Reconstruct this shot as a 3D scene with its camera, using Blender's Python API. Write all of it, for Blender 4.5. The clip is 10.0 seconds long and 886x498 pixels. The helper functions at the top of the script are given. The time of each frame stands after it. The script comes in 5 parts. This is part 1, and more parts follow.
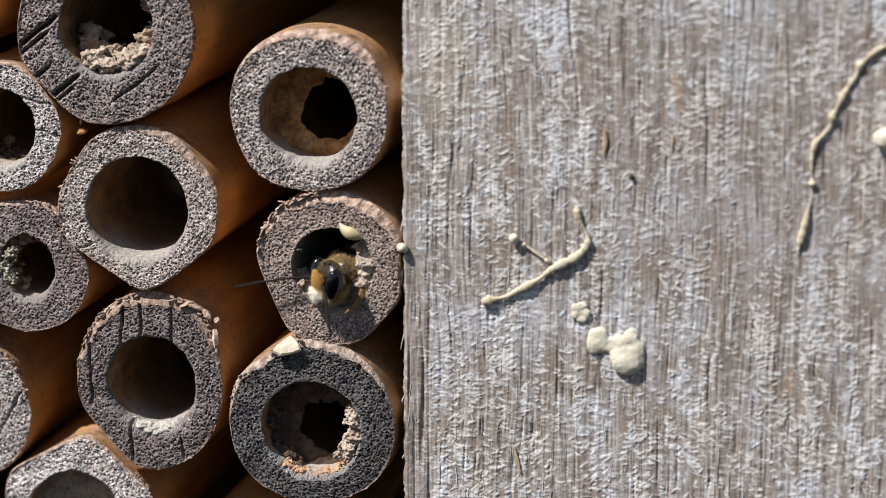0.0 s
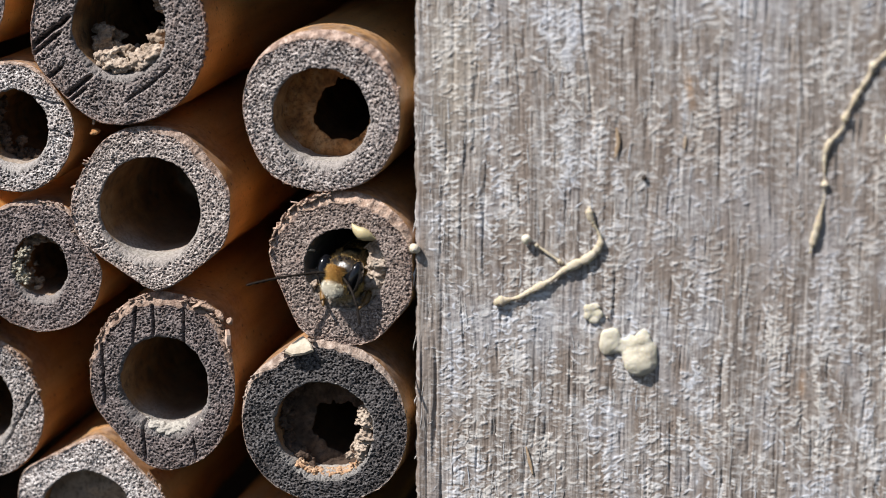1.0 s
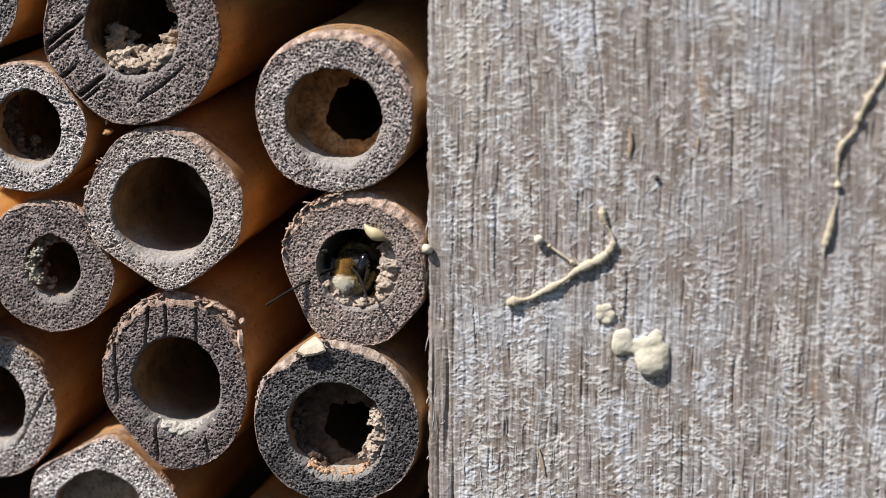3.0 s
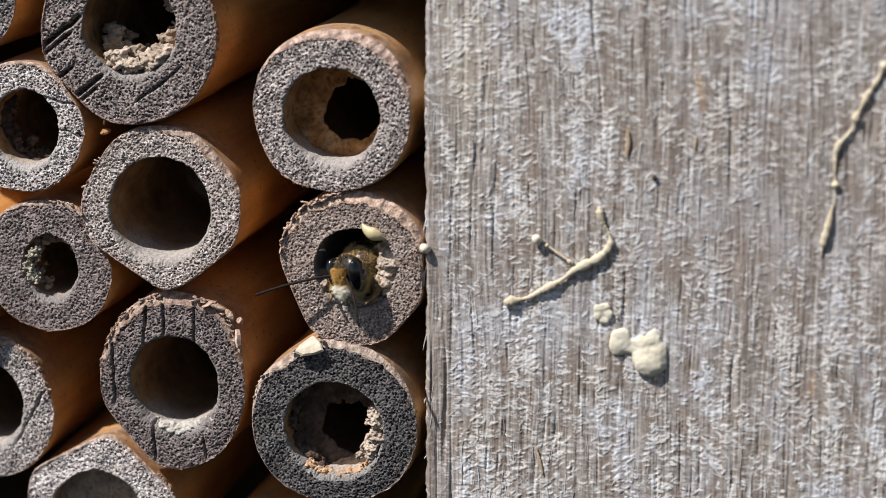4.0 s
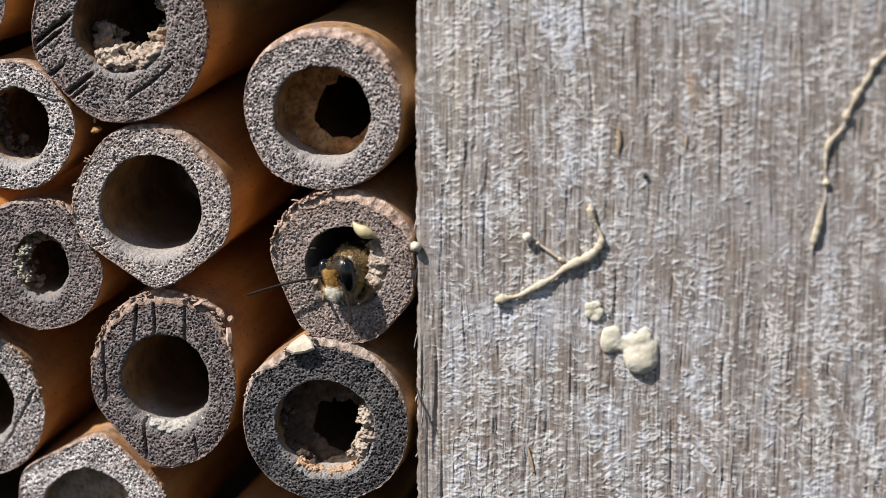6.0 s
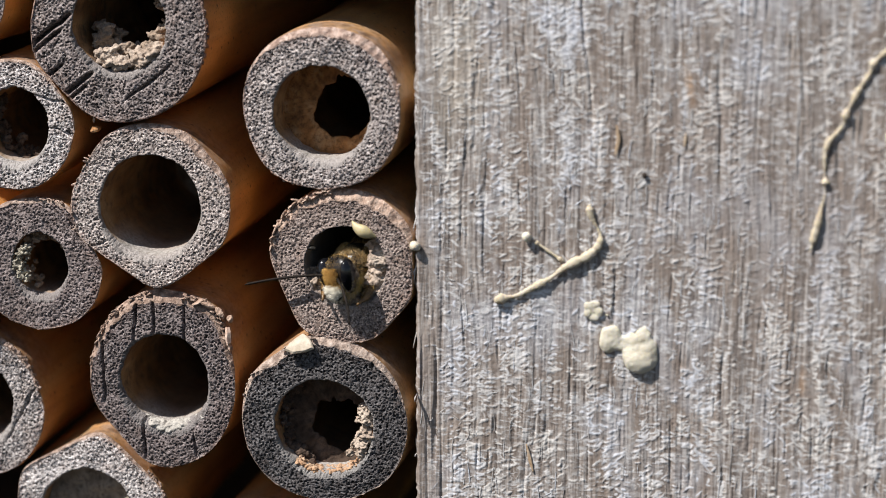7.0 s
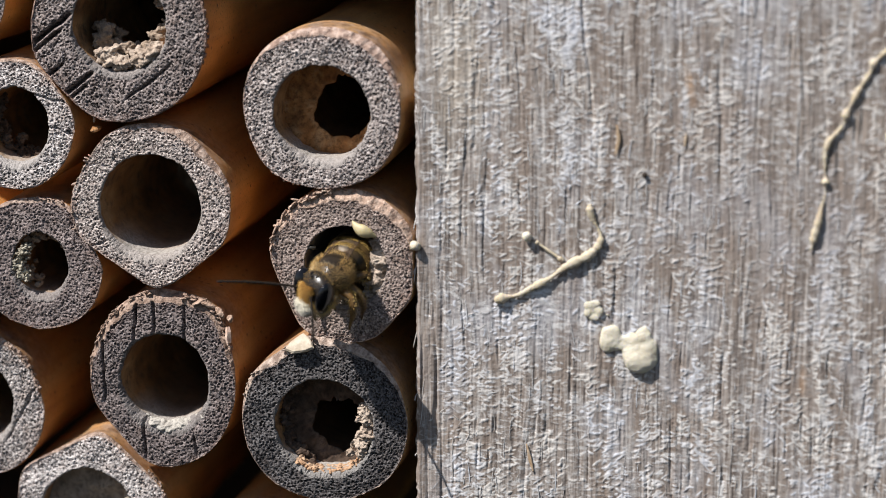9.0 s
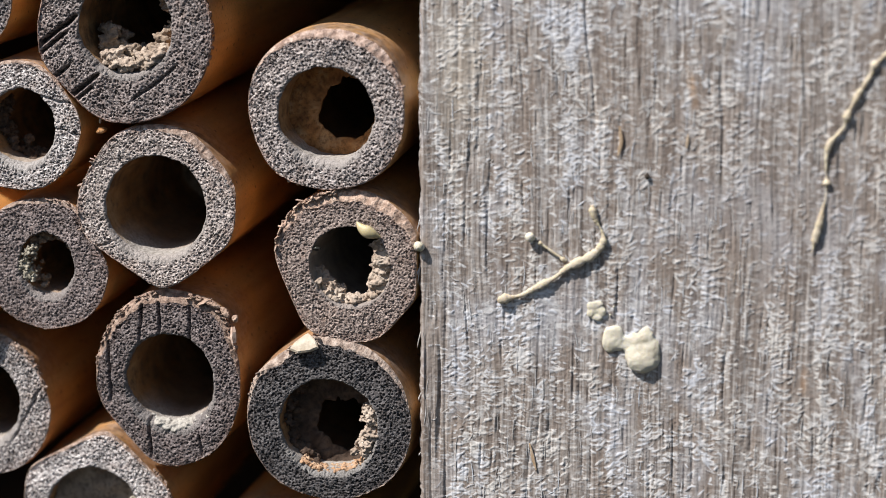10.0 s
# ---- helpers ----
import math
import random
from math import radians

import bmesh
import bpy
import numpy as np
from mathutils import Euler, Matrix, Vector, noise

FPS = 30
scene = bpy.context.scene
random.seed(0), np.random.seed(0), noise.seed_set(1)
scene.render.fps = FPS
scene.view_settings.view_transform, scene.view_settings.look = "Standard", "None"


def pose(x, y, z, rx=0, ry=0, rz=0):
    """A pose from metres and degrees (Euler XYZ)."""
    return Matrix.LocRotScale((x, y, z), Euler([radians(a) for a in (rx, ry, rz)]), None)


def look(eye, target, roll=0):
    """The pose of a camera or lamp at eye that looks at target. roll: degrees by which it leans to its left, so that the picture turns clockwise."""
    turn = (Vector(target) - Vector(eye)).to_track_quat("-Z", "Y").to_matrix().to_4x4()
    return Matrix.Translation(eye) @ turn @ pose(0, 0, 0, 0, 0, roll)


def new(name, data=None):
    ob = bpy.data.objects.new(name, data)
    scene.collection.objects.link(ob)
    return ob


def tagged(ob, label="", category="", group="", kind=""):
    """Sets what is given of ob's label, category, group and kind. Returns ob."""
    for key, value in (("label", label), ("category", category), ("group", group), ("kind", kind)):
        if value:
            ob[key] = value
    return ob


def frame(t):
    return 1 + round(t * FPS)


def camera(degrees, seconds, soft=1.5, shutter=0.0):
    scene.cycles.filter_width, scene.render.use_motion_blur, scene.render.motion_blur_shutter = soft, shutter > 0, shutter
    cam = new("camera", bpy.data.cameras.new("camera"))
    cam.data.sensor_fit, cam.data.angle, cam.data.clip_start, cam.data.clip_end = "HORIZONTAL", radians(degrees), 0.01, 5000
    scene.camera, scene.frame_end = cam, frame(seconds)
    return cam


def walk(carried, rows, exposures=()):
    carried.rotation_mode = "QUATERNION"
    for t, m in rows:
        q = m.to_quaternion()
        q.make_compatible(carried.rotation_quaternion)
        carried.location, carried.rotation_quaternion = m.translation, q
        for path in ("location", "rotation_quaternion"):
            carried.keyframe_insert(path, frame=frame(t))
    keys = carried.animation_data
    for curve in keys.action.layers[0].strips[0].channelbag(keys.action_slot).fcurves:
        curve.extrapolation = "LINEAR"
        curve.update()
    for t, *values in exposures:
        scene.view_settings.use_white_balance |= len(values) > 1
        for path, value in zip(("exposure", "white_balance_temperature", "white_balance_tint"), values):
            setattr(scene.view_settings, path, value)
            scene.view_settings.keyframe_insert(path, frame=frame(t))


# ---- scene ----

# The close-up of a bee hotel: 1 mm is 0.001 in the world. The front of the wooden post is the plane y = 0.
cam = camera(20.0, 10.0, soft=0.8, shutter=0.5)
cam.data.dof.use_dof = True
cam.data.dof.focus_distance, cam.data.dof.aperture_fstop = 0.1828, 25.0
EYE = (0.03608, -0.16972, 0.04006)
walk(cam, [
    (0.0, look(EYE, (0.00157, 0.00032, -0.00005))),
    (0.5, look(EYE, (0.00102, 0.00021, -0.00003))),
    (1.0, look(EYE, (0.00070, 0.00015, 0.00000))),
    (1.5, look(EYE, (0.00041, 0.00009, 0.00000))),
    (2.0, look(EYE, (0.00000, 0.00000, 0.00002))),
    (2.5, look(EYE, (-0.00022, -0.00004, 0.00004))),
    (4.0, look(EYE, (0.00000, 0.00000, 0.00000))),
    (4.5, look(EYE, (0.00000, 0.00000, 0.00000))),
    (5.0, look(EYE, (0.00022, 0.00003, -0.00005))),
    (5.5, look(EYE, (0.00050, 0.00008, -0.00010))),
    (7.0, look(EYE, (0.00069, 0.00011, -0.00017))),
    (7.5, look(EYE, (0.00063, 0.00010, -0.00013))),
    (8.0, look(EYE, (0.00067, 0.00012, -0.00012))),
    (8.5, look(EYE, (0.00061, 0.00009, -0.00016))),
    (9.0, look(EYE, (0.00068, 0.00010, -0.00019))),
    (9.5, look((0.03629, -0.17073, 0.04030), (0.00049, 0.00006, -0.00020))),
    (10.0, look((0.03631, -0.17082, 0.04032), (0.00042, 0.00005, -0.00015))),
])

# ---- light: clear sky, sun high in front and a little to one side ----
SUN = Vector((-0.47, -0.37, 0.80))
world = bpy.data.worlds.new("sky")
scene.world = world
world.use_nodes = True
sky = world.node_tree.nodes.new("ShaderNodeTexSky")
sky.sky_type = "NISHITA"
sky.sun_disc = False
sky.sun_elevation = math.asin(SUN.normalized().z)
sky.sun_rotation = math.atan2(SUN.x, SUN.y)
world.node_tree.nodes["Background"].inputs["Strength"].default_value = 0.062
world.node_tree.links.new(sky.outputs["Color"], world.node_tree.nodes["Background"].inputs["Color"])
sun_data = bpy.data.lights.new("sun", "SUN")
sun_data.energy, sun_data.angle, sun_data.color = 5.0, radians(0.5), (1.0, 0.96, 0.915)
sun = new("sun", sun_data)
sun.matrix_world = look(SUN * 3, (0, 0, 0))
scene.view_settings.exposure = 0.41

MM = 0.001
RNG = np.random.default_rng(7)


# ---- materials ----
class Nodes:
    """A node material with short calls; texture coordinates are the object's own, in metres."""

    def __init__(self, name):
        self.m = bpy.data.materials.new(name)
        self.m.use_nodes = True
        self.t = self.m.node_tree
        self.bsdf = self.t.nodes["Principled BSDF"]
        self.co = self.t.nodes.new("ShaderNodeTexCoord").outputs["Object"]

    def link(self, a, b):
        self.t.links.new(a, b)

    def set(self, **kw):
        for key, value in kw.items():
            socket = self.bsdf.inputs[key.replace("_", " ")]
            if hasattr(value, "is_output"):
                self.link(value, socket)
            else:
                socket.default_value = value
        return self

    def stretch(self, sx, sy, sz):
        n = self.t.nodes.new("ShaderNodeMapping")
        n.inputs["Scale"].default_value = (sx, sy, sz)
        self.link(self.co, n.inputs["Vector"])
        return n.outputs["Vector"]

    def noise(self, scale, detail=4.0, rough=0.55, co=None, warp=0.0):
        n = self.t.nodes.new("ShaderNodeTexNoise")
        n.inputs["Scale"].default_value, n.inputs["Detail"].default_value = scale, detail
        n.inputs["Roughness"].default_value, n.inputs["Distortion"].default_value = rough, warp
        self.link(co or self.co, n.inputs["Vector"])
        return n.outputs["Fac"]

    def warped(self, co, scale, amount):
        """Coordinates pushed about by noise, by so many metres at most."""
        n = self.t.nodes.new("ShaderNodeTexNoise")
        n.inputs["Scale"].default_value, n.inputs["Detail"].default_value = scale, 2.0
        self.link(self.co, n.inputs["Vector"])
        m = self.t.nodes.new("ShaderNodeVectorMath")
        m.operation = "MULTIPLY_ADD"
        m.inputs[1].default_value = (amount, 0.0, amount)
        self.link(n.outputs["Color"], m.inputs[0])
        self.link(co, m.inputs[2])
        return m.outputs["Vector"]

    def cells(self, scale, co=None):
        n = self.t.nodes.new("ShaderNodeTexVoronoi")
        n.inputs["Scale"].default_value = scale
        self.link(co or self.co, n.inputs["Vector"])
        return n.outputs["Distance"]

    def ramp(self, fac, *stops):
        n = self.t.nodes.new("ShaderNodeValToRGB")
        e = n.color_ramp.elements
        while len(e) < len(stops):
            e.new(0.5)
        for item, (p, c) in zip(e, stops):
            item.position = p
            item.color = (c, c, c, 1) if not isinstance(c, tuple) else (*c, 1)
        self.link(fac, n.inputs["Fac"])
        return n.outputs["Color"]

    def mix(self, fac, a, b, kind="MIX"):
        n = self.t.nodes.new("ShaderNodeMix")
        n.data_type, n.blend_type = "RGBA", kind
        for value, socket in ((fac, n.inputs[0]), (a, n.inputs[6]), (b, n.inputs[7])):
            if hasattr(value, "is_output"):
                self.link(value, socket)
            elif isinstance(value, tuple):
                socket.default_value = (*value, 1)
            else:
                socket.default_value = value
        return n.outputs[2]

    def along(self):
        """How far across its strip a point lies: 0 at the first row, 1 at the last."""
        n = self.t.nodes.new("ShaderNodeUVMap")
        n.uv_map = "strip"
        split = self.t.nodes.new("ShaderNodeSeparateXYZ")
        self.link(n.outputs["UV"], split.inputs["Vector"])
        return split.outputs["Y"]

    def low(self, top, bottom):
        """0 above one height of the object's own space, 1 below another, in metres."""
        split = self.t.nodes.new("ShaderNodeSeparateXYZ")
        self.link(self.co, split.inputs["Vector"])
        n = self.t.nodes.new("ShaderNodeMapRange")
        n.inputs["From Min"].default_value, n.inputs["From Max"].default_value = top, bottom
        self.link(split.outputs["Z"], n.inputs["Value"])
        return n.outputs["Result"]

    def info(self, name):
        return self.t.nodes.new("ShaderNodeObjectInfo").outputs[name]

    def island(self):
        return self.t.nodes.new("ShaderNodeNewGeometry").outputs["Random Per Island"]

    def bump(self, *heights):
        """heights: (output, depth in mm), laid over one another."""
        last = None
        for out, depth in heights:
            n = self.t.nodes.new("ShaderNodeBump")
            n.inputs["Strength"].default_value, n.inputs["Distance"].default_value = 1.0, depth * MM
            self.link(out, n.inputs["Height"])
            if last:
                self.link(last, n.inputs["Normal"])
            last = n.outputs["Normal"]
        self.link(last, self.bsdf.inputs["Normal"])
        return self


def make_cut():
    """Weathered, sawn bamboo end: grey pith pitted with round dark pores and set with pale grains, denser and browner at the rim, dusty at the bore."""
    n = Nodes("weathered_bamboo_end")
    ring = n.along()
    big = n.noise(420, 5, 0.6)
    patch = n.noise(800, 3, 0.6)
    fine = n.noise(4200, 4, 0.65)
    flat = n.warped(n.stretch(1, 0, 1), 2600, 0.00016)
    wide, dense = n.cells(4300, flat), n.cells(6200, flat)
    outer = n.ramp(ring, (0.40, 0.0), (0.70, 1.0))
    pores = n.mix(outer, n.ramp(wide, (0.20, 1.0), (0.42, 0.0)), n.ramp(dense, (0.22, 1.0), (0.46, 0.0)))
    col = n.ramp(big, (0.3, (0.33, 0.305, 0.30)), (0.52, (0.43, 0.40, 0.39)), (0.72, (0.47, 0.415, 0.38)))
    col = n.mix(n.ramp(ring, (0.66, 0.0), (0.97, 0.6)), col, (0.38, 0.285, 0.25))
    col = n.mix(n.ramp(patch, (0.58, 0.0), (0.74, 0.45)), col, (0.40, 0.28, 0.22))
    col = n.mix(n.ramp(fine, (0.41, 0.85), (0.53, 0.0)), col, (0.10, 0.085, 0.08))
    pale = n.mix(n.ramp(patch, (0.32, 1.0), (0.62, 0.35)), (0.0, 0.0, 0.0), n.ramp(n.noise(7200, 3, 0.65), (0.49, 0.0), (0.55, 1.0)))
    col = n.mix(pale, col, (0.92, 0.90, 0.88))
    some = n.mix(n.ramp(patch, (0.30, 0.55), (0.55, 1.0)), (0.0, 0.0, 0.0), pores)
    some = n.mix(n.ramp(ring, (0.0, 0.2), (0.16, 1.0), (0.9, 1.0), (1.0, 0.3)), (0.0, 0.0, 0.0), some)
    some = n.mix(n.info("Alpha"), (0.0, 0.0, 0.0), some)
    col = n.mix(some, col, (0.030, 0.026, 0.026))
    dusty = n.mix(n.ramp(big, (0.35, 0.35), (0.65, 0.9)), (0.0, 0.0, 0.0), n.ramp(ring, (0.0, 0.7), (0.22, 0.0)))
    col = n.mix(dusty, col, (0.52, 0.49, 0.47))
    col = n.mix(1.0, col, n.info("Color"), "MULTIPLY")
    n.set(Base_Color=col, Roughness=0.92, Specular_IOR_Level=0.25)
    n.bump((fine, 0.10), (pores, -0.07))
    return n.m


def make_skin():
    """Varnished orange-brown bamboo skin, weathered behind the cut, with the shade there painted in."""
    n = Nodes("orange_bamboo_skin")
    long = n.noise(1.0, 4, 0.6, n.stretch(900, 60, 900))
    blot = n.noise(160, 4, 0.6)
    col = n.ramp(blot, (0.3, (0.58, 0.265, 0.078)), (0.55, (0.74, 0.38, 0.125)), (0.75, (0.79, 0.475, 0.205)))
    col = n.mix(n.ramp(long, (0.4, 0.0), (0.75, 0.5)), col, (0.22, 0.085, 0.022))
    streak = n.noise(1.0, 3, 0.6, n.stretch(420, 25, 420))
    col = n.mix(n.ramp(streak, (0.48, 0.0), (0.66, 0.55)), col, (0.78, 0.50, 0.20))
    col = n.mix(n.ramp(n.noise(5200, 3, 0.65), (0.32, 0.55), (0.44, 0.0)), col, (0.20, 0.085, 0.025))
    spots = n.cells(900)
    col = n.mix(n.ramp(spots, (0.09, 0.9), (0.13, 0.0)), col, (0.04, 0.016, 0.008))
    col = n.mix(n.ramp(n.cells(2300), (0.09, 0.75), (0.14, 0.0)), col, (0.06, 0.025, 0.01))
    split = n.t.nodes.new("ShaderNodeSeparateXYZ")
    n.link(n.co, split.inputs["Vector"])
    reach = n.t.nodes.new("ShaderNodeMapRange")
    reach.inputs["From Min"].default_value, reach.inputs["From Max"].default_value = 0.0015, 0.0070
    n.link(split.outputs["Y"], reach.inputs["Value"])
    # Weathered band behind the cut, mostly on top; shade from tubes above painted in.
    shade_fade = n.mix(n.ramp(n.noise(700, 4, 0.6), (0.3, 0.35), (0.6, 1.0)), (0.0, 0.0, 0.0), n.ramp(reach.outputs["Result"], (0.0, 0.95), (1.0, 0.0)))
    shade_fade = n.mix(n.ramp(n.low(0.0010, 0.0045), (0.0, 0.25), (1.0, 1.0)), (0.0, 0.0, 0.0), shade_fade)
    col = n.mix(shade_fade, col, n.ramp(n.noise(1800, 4, 0.65), (0.38, (0.13, 0.08, 0.055)), (0.6, (0.34, 0.25, 0.20))))
    n.set(Base_Color=col, Roughness=n.ramp(blot, (0.3, 0.30), (0.7, 0.48)))
    n.bump((long, 0.02), (n.noise(2500, 3), 0.015))
    return n.m


def make_bore():
    """Tan inner wall, streaked and stained, with grey dust lying on its floor."""
    n = Nodes("bamboo_bore")
    blot, stain = n.noise(300, 5, 0.6), n.noise(1100, 5, 0.7)
    long = n.noise(1.0, 4, 0.6, n.stretch(1500, 160, 1500))
    col = n.ramp(blot, (0.3, (0.14, 0.062, 0.020)), (0.50, (0.33, 0.165, 0.060)), (0.68, (0.45, 0.275, 0.130)))
    col = n.mix(n.ramp(stain, (0.34, 0.75), (0.5, 0.0)), col, (0.07, 0.045, 0.028))
    col = n.mix(n.ramp(long, (0.45, 0.0), (0.8, 0.45)), col, (0.12, 0.075, 0.04))
    dust = n.mix(n.ramp(stain, (0.35, 0.5), (0.6, 1.0)), (0.0, 0.0, 0.0), n.ramp(n.low(-0.0020, -0.0033), (0.0, 0.0), (1.0, 0.5)))
    col = n.mix(dust, col, (0.27, 0.20, 0.145))
    split, reach = n.t.nodes.new("ShaderNodeSeparateXYZ"), n.t.nodes.new("ShaderNodeMapRange")
    n.link(n.co, split.inputs["Vector"])
    reach.inputs["From Min"].default_value, reach.inputs["From Max"].default_value = 0.0055, 0.0020
    n.link(split.outputs["Y"], reach.inputs["Value"])
    mouth = n.mix(n.ramp(n.low(-0.0018, -0.0031), (0.0, 0.0), (1.0, 0.85)), (0.0, 0.0, 0.0), reach.outputs["Result"])
    col = n.mix(mouth, col, n.ramp(n.noise(5000, 3, 0.7), (0.40, (0.24, 0.225, 0.21)), (0.56, (0.46, 0.44, 0.42))))
    n.set(Base_Color=col, Roughness=0.75)
    n.bump((long, 0.04), (stain, 0.12))
    return n.m


def make_rim():
    """Frayed, sun-bleached edge of the skin."""
    n = Nodes("bleached_bamboo_edge")
    fine = n.noise(2200, 5, 0.7)
    streak = n.noise(1.0, 3, 0.6, n.stretch(3200, 500, 3200))
    col = n.ramp(streak, (0.3, (0.38, 0.29, 0.235)), (0.5, (0.55, 0.455, 0.39)), (0.7, (0.67, 0.60, 0.54)))
    col = n.mix(n.ramp(fine, (0.40, 0.8), (0.58, 0.0)), col, (0.17, 0.12, 0.095))
    col = n.mix(1.0, col, n.info("Color"), "MULTIPLY")
    n.set(Base_Color=col, Roughness=0.8)
    n.bump((streak, 0.18), (fine, 0.12))
    return n.m


def make_lip():
    """Dusty worn edge of the bore."""
    n = Nodes("dusty_bore_lip")
    fine, big = n.noise(4200, 5, 0.7), n.noise(500, 4, 0.6)
    pores = n.cells(3600, n.warped(n.stretch(1, 0, 1), 2600, 0.00016))
    col = n.ramp(big, (0.3, (0.30, 0.28, 0.27)), (0.55, (0.42, 0.40, 0.385)), (0.75, (0.50, 0.475, 0.46)))
    col = n.mix(n.ramp(fine, (0.36, 0.75), (0.52, 0.0)), col, (0.17, 0.15, 0.14))
    col = n.mix(n.ramp(pores, (0.12, 0.65), (0.30, 0.0)), col, (0.09, 0.075, 0.065))
    dust = n.mix(n.ramp(big, (0.35, 0.3), (0.6, 0.8)), (0.0, 0.0, 0.0), n.ramp(n.low(-0.0012, -0.0034), (0.0, 0.0), (1.0, 0.8)))
    col = n.mix(dust, col, n.ramp(n.noise(6500, 3, 0.7), (0.40, (0.28, 0.265, 0.25)), (0.55, (0.54, 0.52, 0.50))))
    col = n.mix(0.7, col, n.info("Color"), "MULTIPLY")
    n.set(Base_Color=col, Roughness=0.95)
    n.bump((fine, 0.16), (big, 0.10), (n.noise(8000, 3, 0.7), 0.06))
    return n.m


def make_wood():
    """Silver-weathered rough-sawn softwood, grain upright."""
    n = Nodes("weathered_grey_wood")
    grain = n.noise(1.0, 6, 0.7, n.stretch(4200, 900, 130), 0.3)
    broad = n.noise(1.0, 4, 0.6, n.stretch(620, 200, 45), 0.4)
    fleck = n.noise(1.0, 5, 0.7, n.stretch(1250, 1250, 2900), 0.6)
    blot = n.noise(1.0, 4, 0.6, n.stretch(230, 150, 120))
    col = n.ramp(grain, (0.34, (0.065, 0.05, 0.044)), (0.44, (0.20, 0.165, 0.143)), (0.55, (0.365, 0.322, 0.292)), (0.68, (0.55, 0.522, 0.497)))
    col = n.mix(n.ramp(broad, (0.44, 0.0), (0.64, 0.6)), col, (0.26, 0.20, 0.16))
    col = n.mix(n.ramp(blot, (0.50, 0.0), (0.66, 0.55)), col, (0.53, 0.54, 0.585))
    patch = n.noise(1.0, 3, 0.6, n.stretch(560, 300, 240), 0.5)
    pale = n.mix(n.ramp(patch, (0.40, 0.15), (0.58, 1.0)), (0.0, 0.0, 0.0), n.ramp(fleck, (0.50, 0.0), (0.60, 0.9)))
    col = n.mix(pale, col, (0.655, 0.645, 0.64))
    col = n.mix(n.ramp(patch, (0.32, 0.4), (0.46, 0.0)), col, (0.24, 0.185, 0.15))
    col = n.mix(n.ramp(fleck, (0.34, 0.6), (0.44, 0.0)), col, (0.13, 0.10, 0.085))
    torn = n.t.nodes.new("ShaderNodeAttribute")
    torn.attribute_name = "torn"
    col = n.mix(n.ramp(torn.outputs["Fac"], (0.22, 0.0), (0.50, 0.92)), col, n.mix(n.ramp(blot, (0.42, 0.0), (0.6, 1.0)), (0.66, 0.63, 0.595), (0.655, 0.67, 0.72)))
    bare = n.t.nodes.new("ShaderNodeAttribute")
    bare.attribute_name = "bare"
    col = n.mix(n.ramp(bare.outputs["Fac"], (0.1, 0.0), (0.9, 0.38)), col, (0.24, 0.19, 0.16))
    cream = n.t.nodes.new("ShaderNodeAttribute")
    cream.attribute_name = "cream"
    col = n.mix(n.ramp(cream.outputs["Fac"], (0.1, 0.0), (0.9, 0.45)), col, n.mix(0.5, col, (0.72, 0.64, 0.52)))
    stain = n.noise(1.0, 2, 0.5, n.stretch(300, 100, 90))
    col = n.mix(n.ramp(stain, (0.69, 0.0), (0.75, 0.6)), col, (0.50, 0.30, 0.16))
    n.set(Base_Color=col, Roughness=0.85)
    n.bump((grain, 0.04), (fleck, 0.03))
    return n.m


def make_fibre():
    n = Nodes("pale_wood_fibre")
    r = n.island()
    col = n.ramp(r, (0.0, (0.36, 0.325, 0.30)), (0.3, (0.48, 0.455, 0.435)), (0.7, (0.58, 0.575, 0.575)), (0.95, (0.62, 0.645, 0.70)), (1.0, (0.48, 0.39, 0.31)))
    n.set(Base_Color=col, Roughness=0.9, Specular_IOR_Level=0.15)
    n.bump((n.noise(6000, 3), 0.04))
    return n.m


def make_mud(name, a, b, c):
    n = Nodes(name)
    fine, big = n.noise(3000, 5, 0.7), n.noise(700, 4, 0.6)
    col = n.ramp(big, (0.3, a), (0.5, b), (0.7, c))
    col = n.mix(n.ramp(fine, (0.36, 0.6), (0.52, 0.0)), col, tuple(0.35 * v for v in a))
    n.set(Base_Color=col, Roughness=0.95)
    n.bump((fine, 0.12), (big, 0.15))
    return n.m


def make_glue(name, low, mid, high):
    n = Nodes(name)
    f = n.noise(500, 4, 0.6)
    col = n.ramp(f, (0.3, low), (0.6, mid), (0.8, high))
    n.set(Base_Color=col, Roughness=0.65, Subsurface_Weight=0.15, Subsurface_Radius=(0.0004, 0.0003, 0.0001), Subsurface_Scale=1.0)
    n.bump((n.noise(1600, 4), 0.08), (n.noise(5000, 4, 0.65), 0.05))
    return n.m


def make_plain(name, a, b, scale, rough, depth=0.03, **extra):
    n = Nodes(name)
    f = n.noise(scale, 4, 0.6)
    n.set(Base_Color=n.ramp(f, (0.35, a), (0.65, b)), Roughness=rough, **extra)
    n.bump((f, depth))
    return n.m


def make_hair(name, a, b):
    n = Nodes(name)
    n.set(Base_Color=n.ramp(n.island(), (0.0, a), (1.0, b)), Roughness=0.45)
    return n.m


def make_wing():
    n = Nodes("smoky_wing_film")
    f = n.noise(900, 3)
    n.set(Base_Color=n.ramp(f, (0.3, (0.07, 0.045, 0.03)), (0.7, (0.13, 0.085, 0.06))), Roughness=0.4, Specular_IOR_Level=0.25, Alpha=0.18,
          Thin_Film_Thickness=420.0, Thin_Film_IOR=1.45)
    n.bump((f, 0.02))
    return n.m


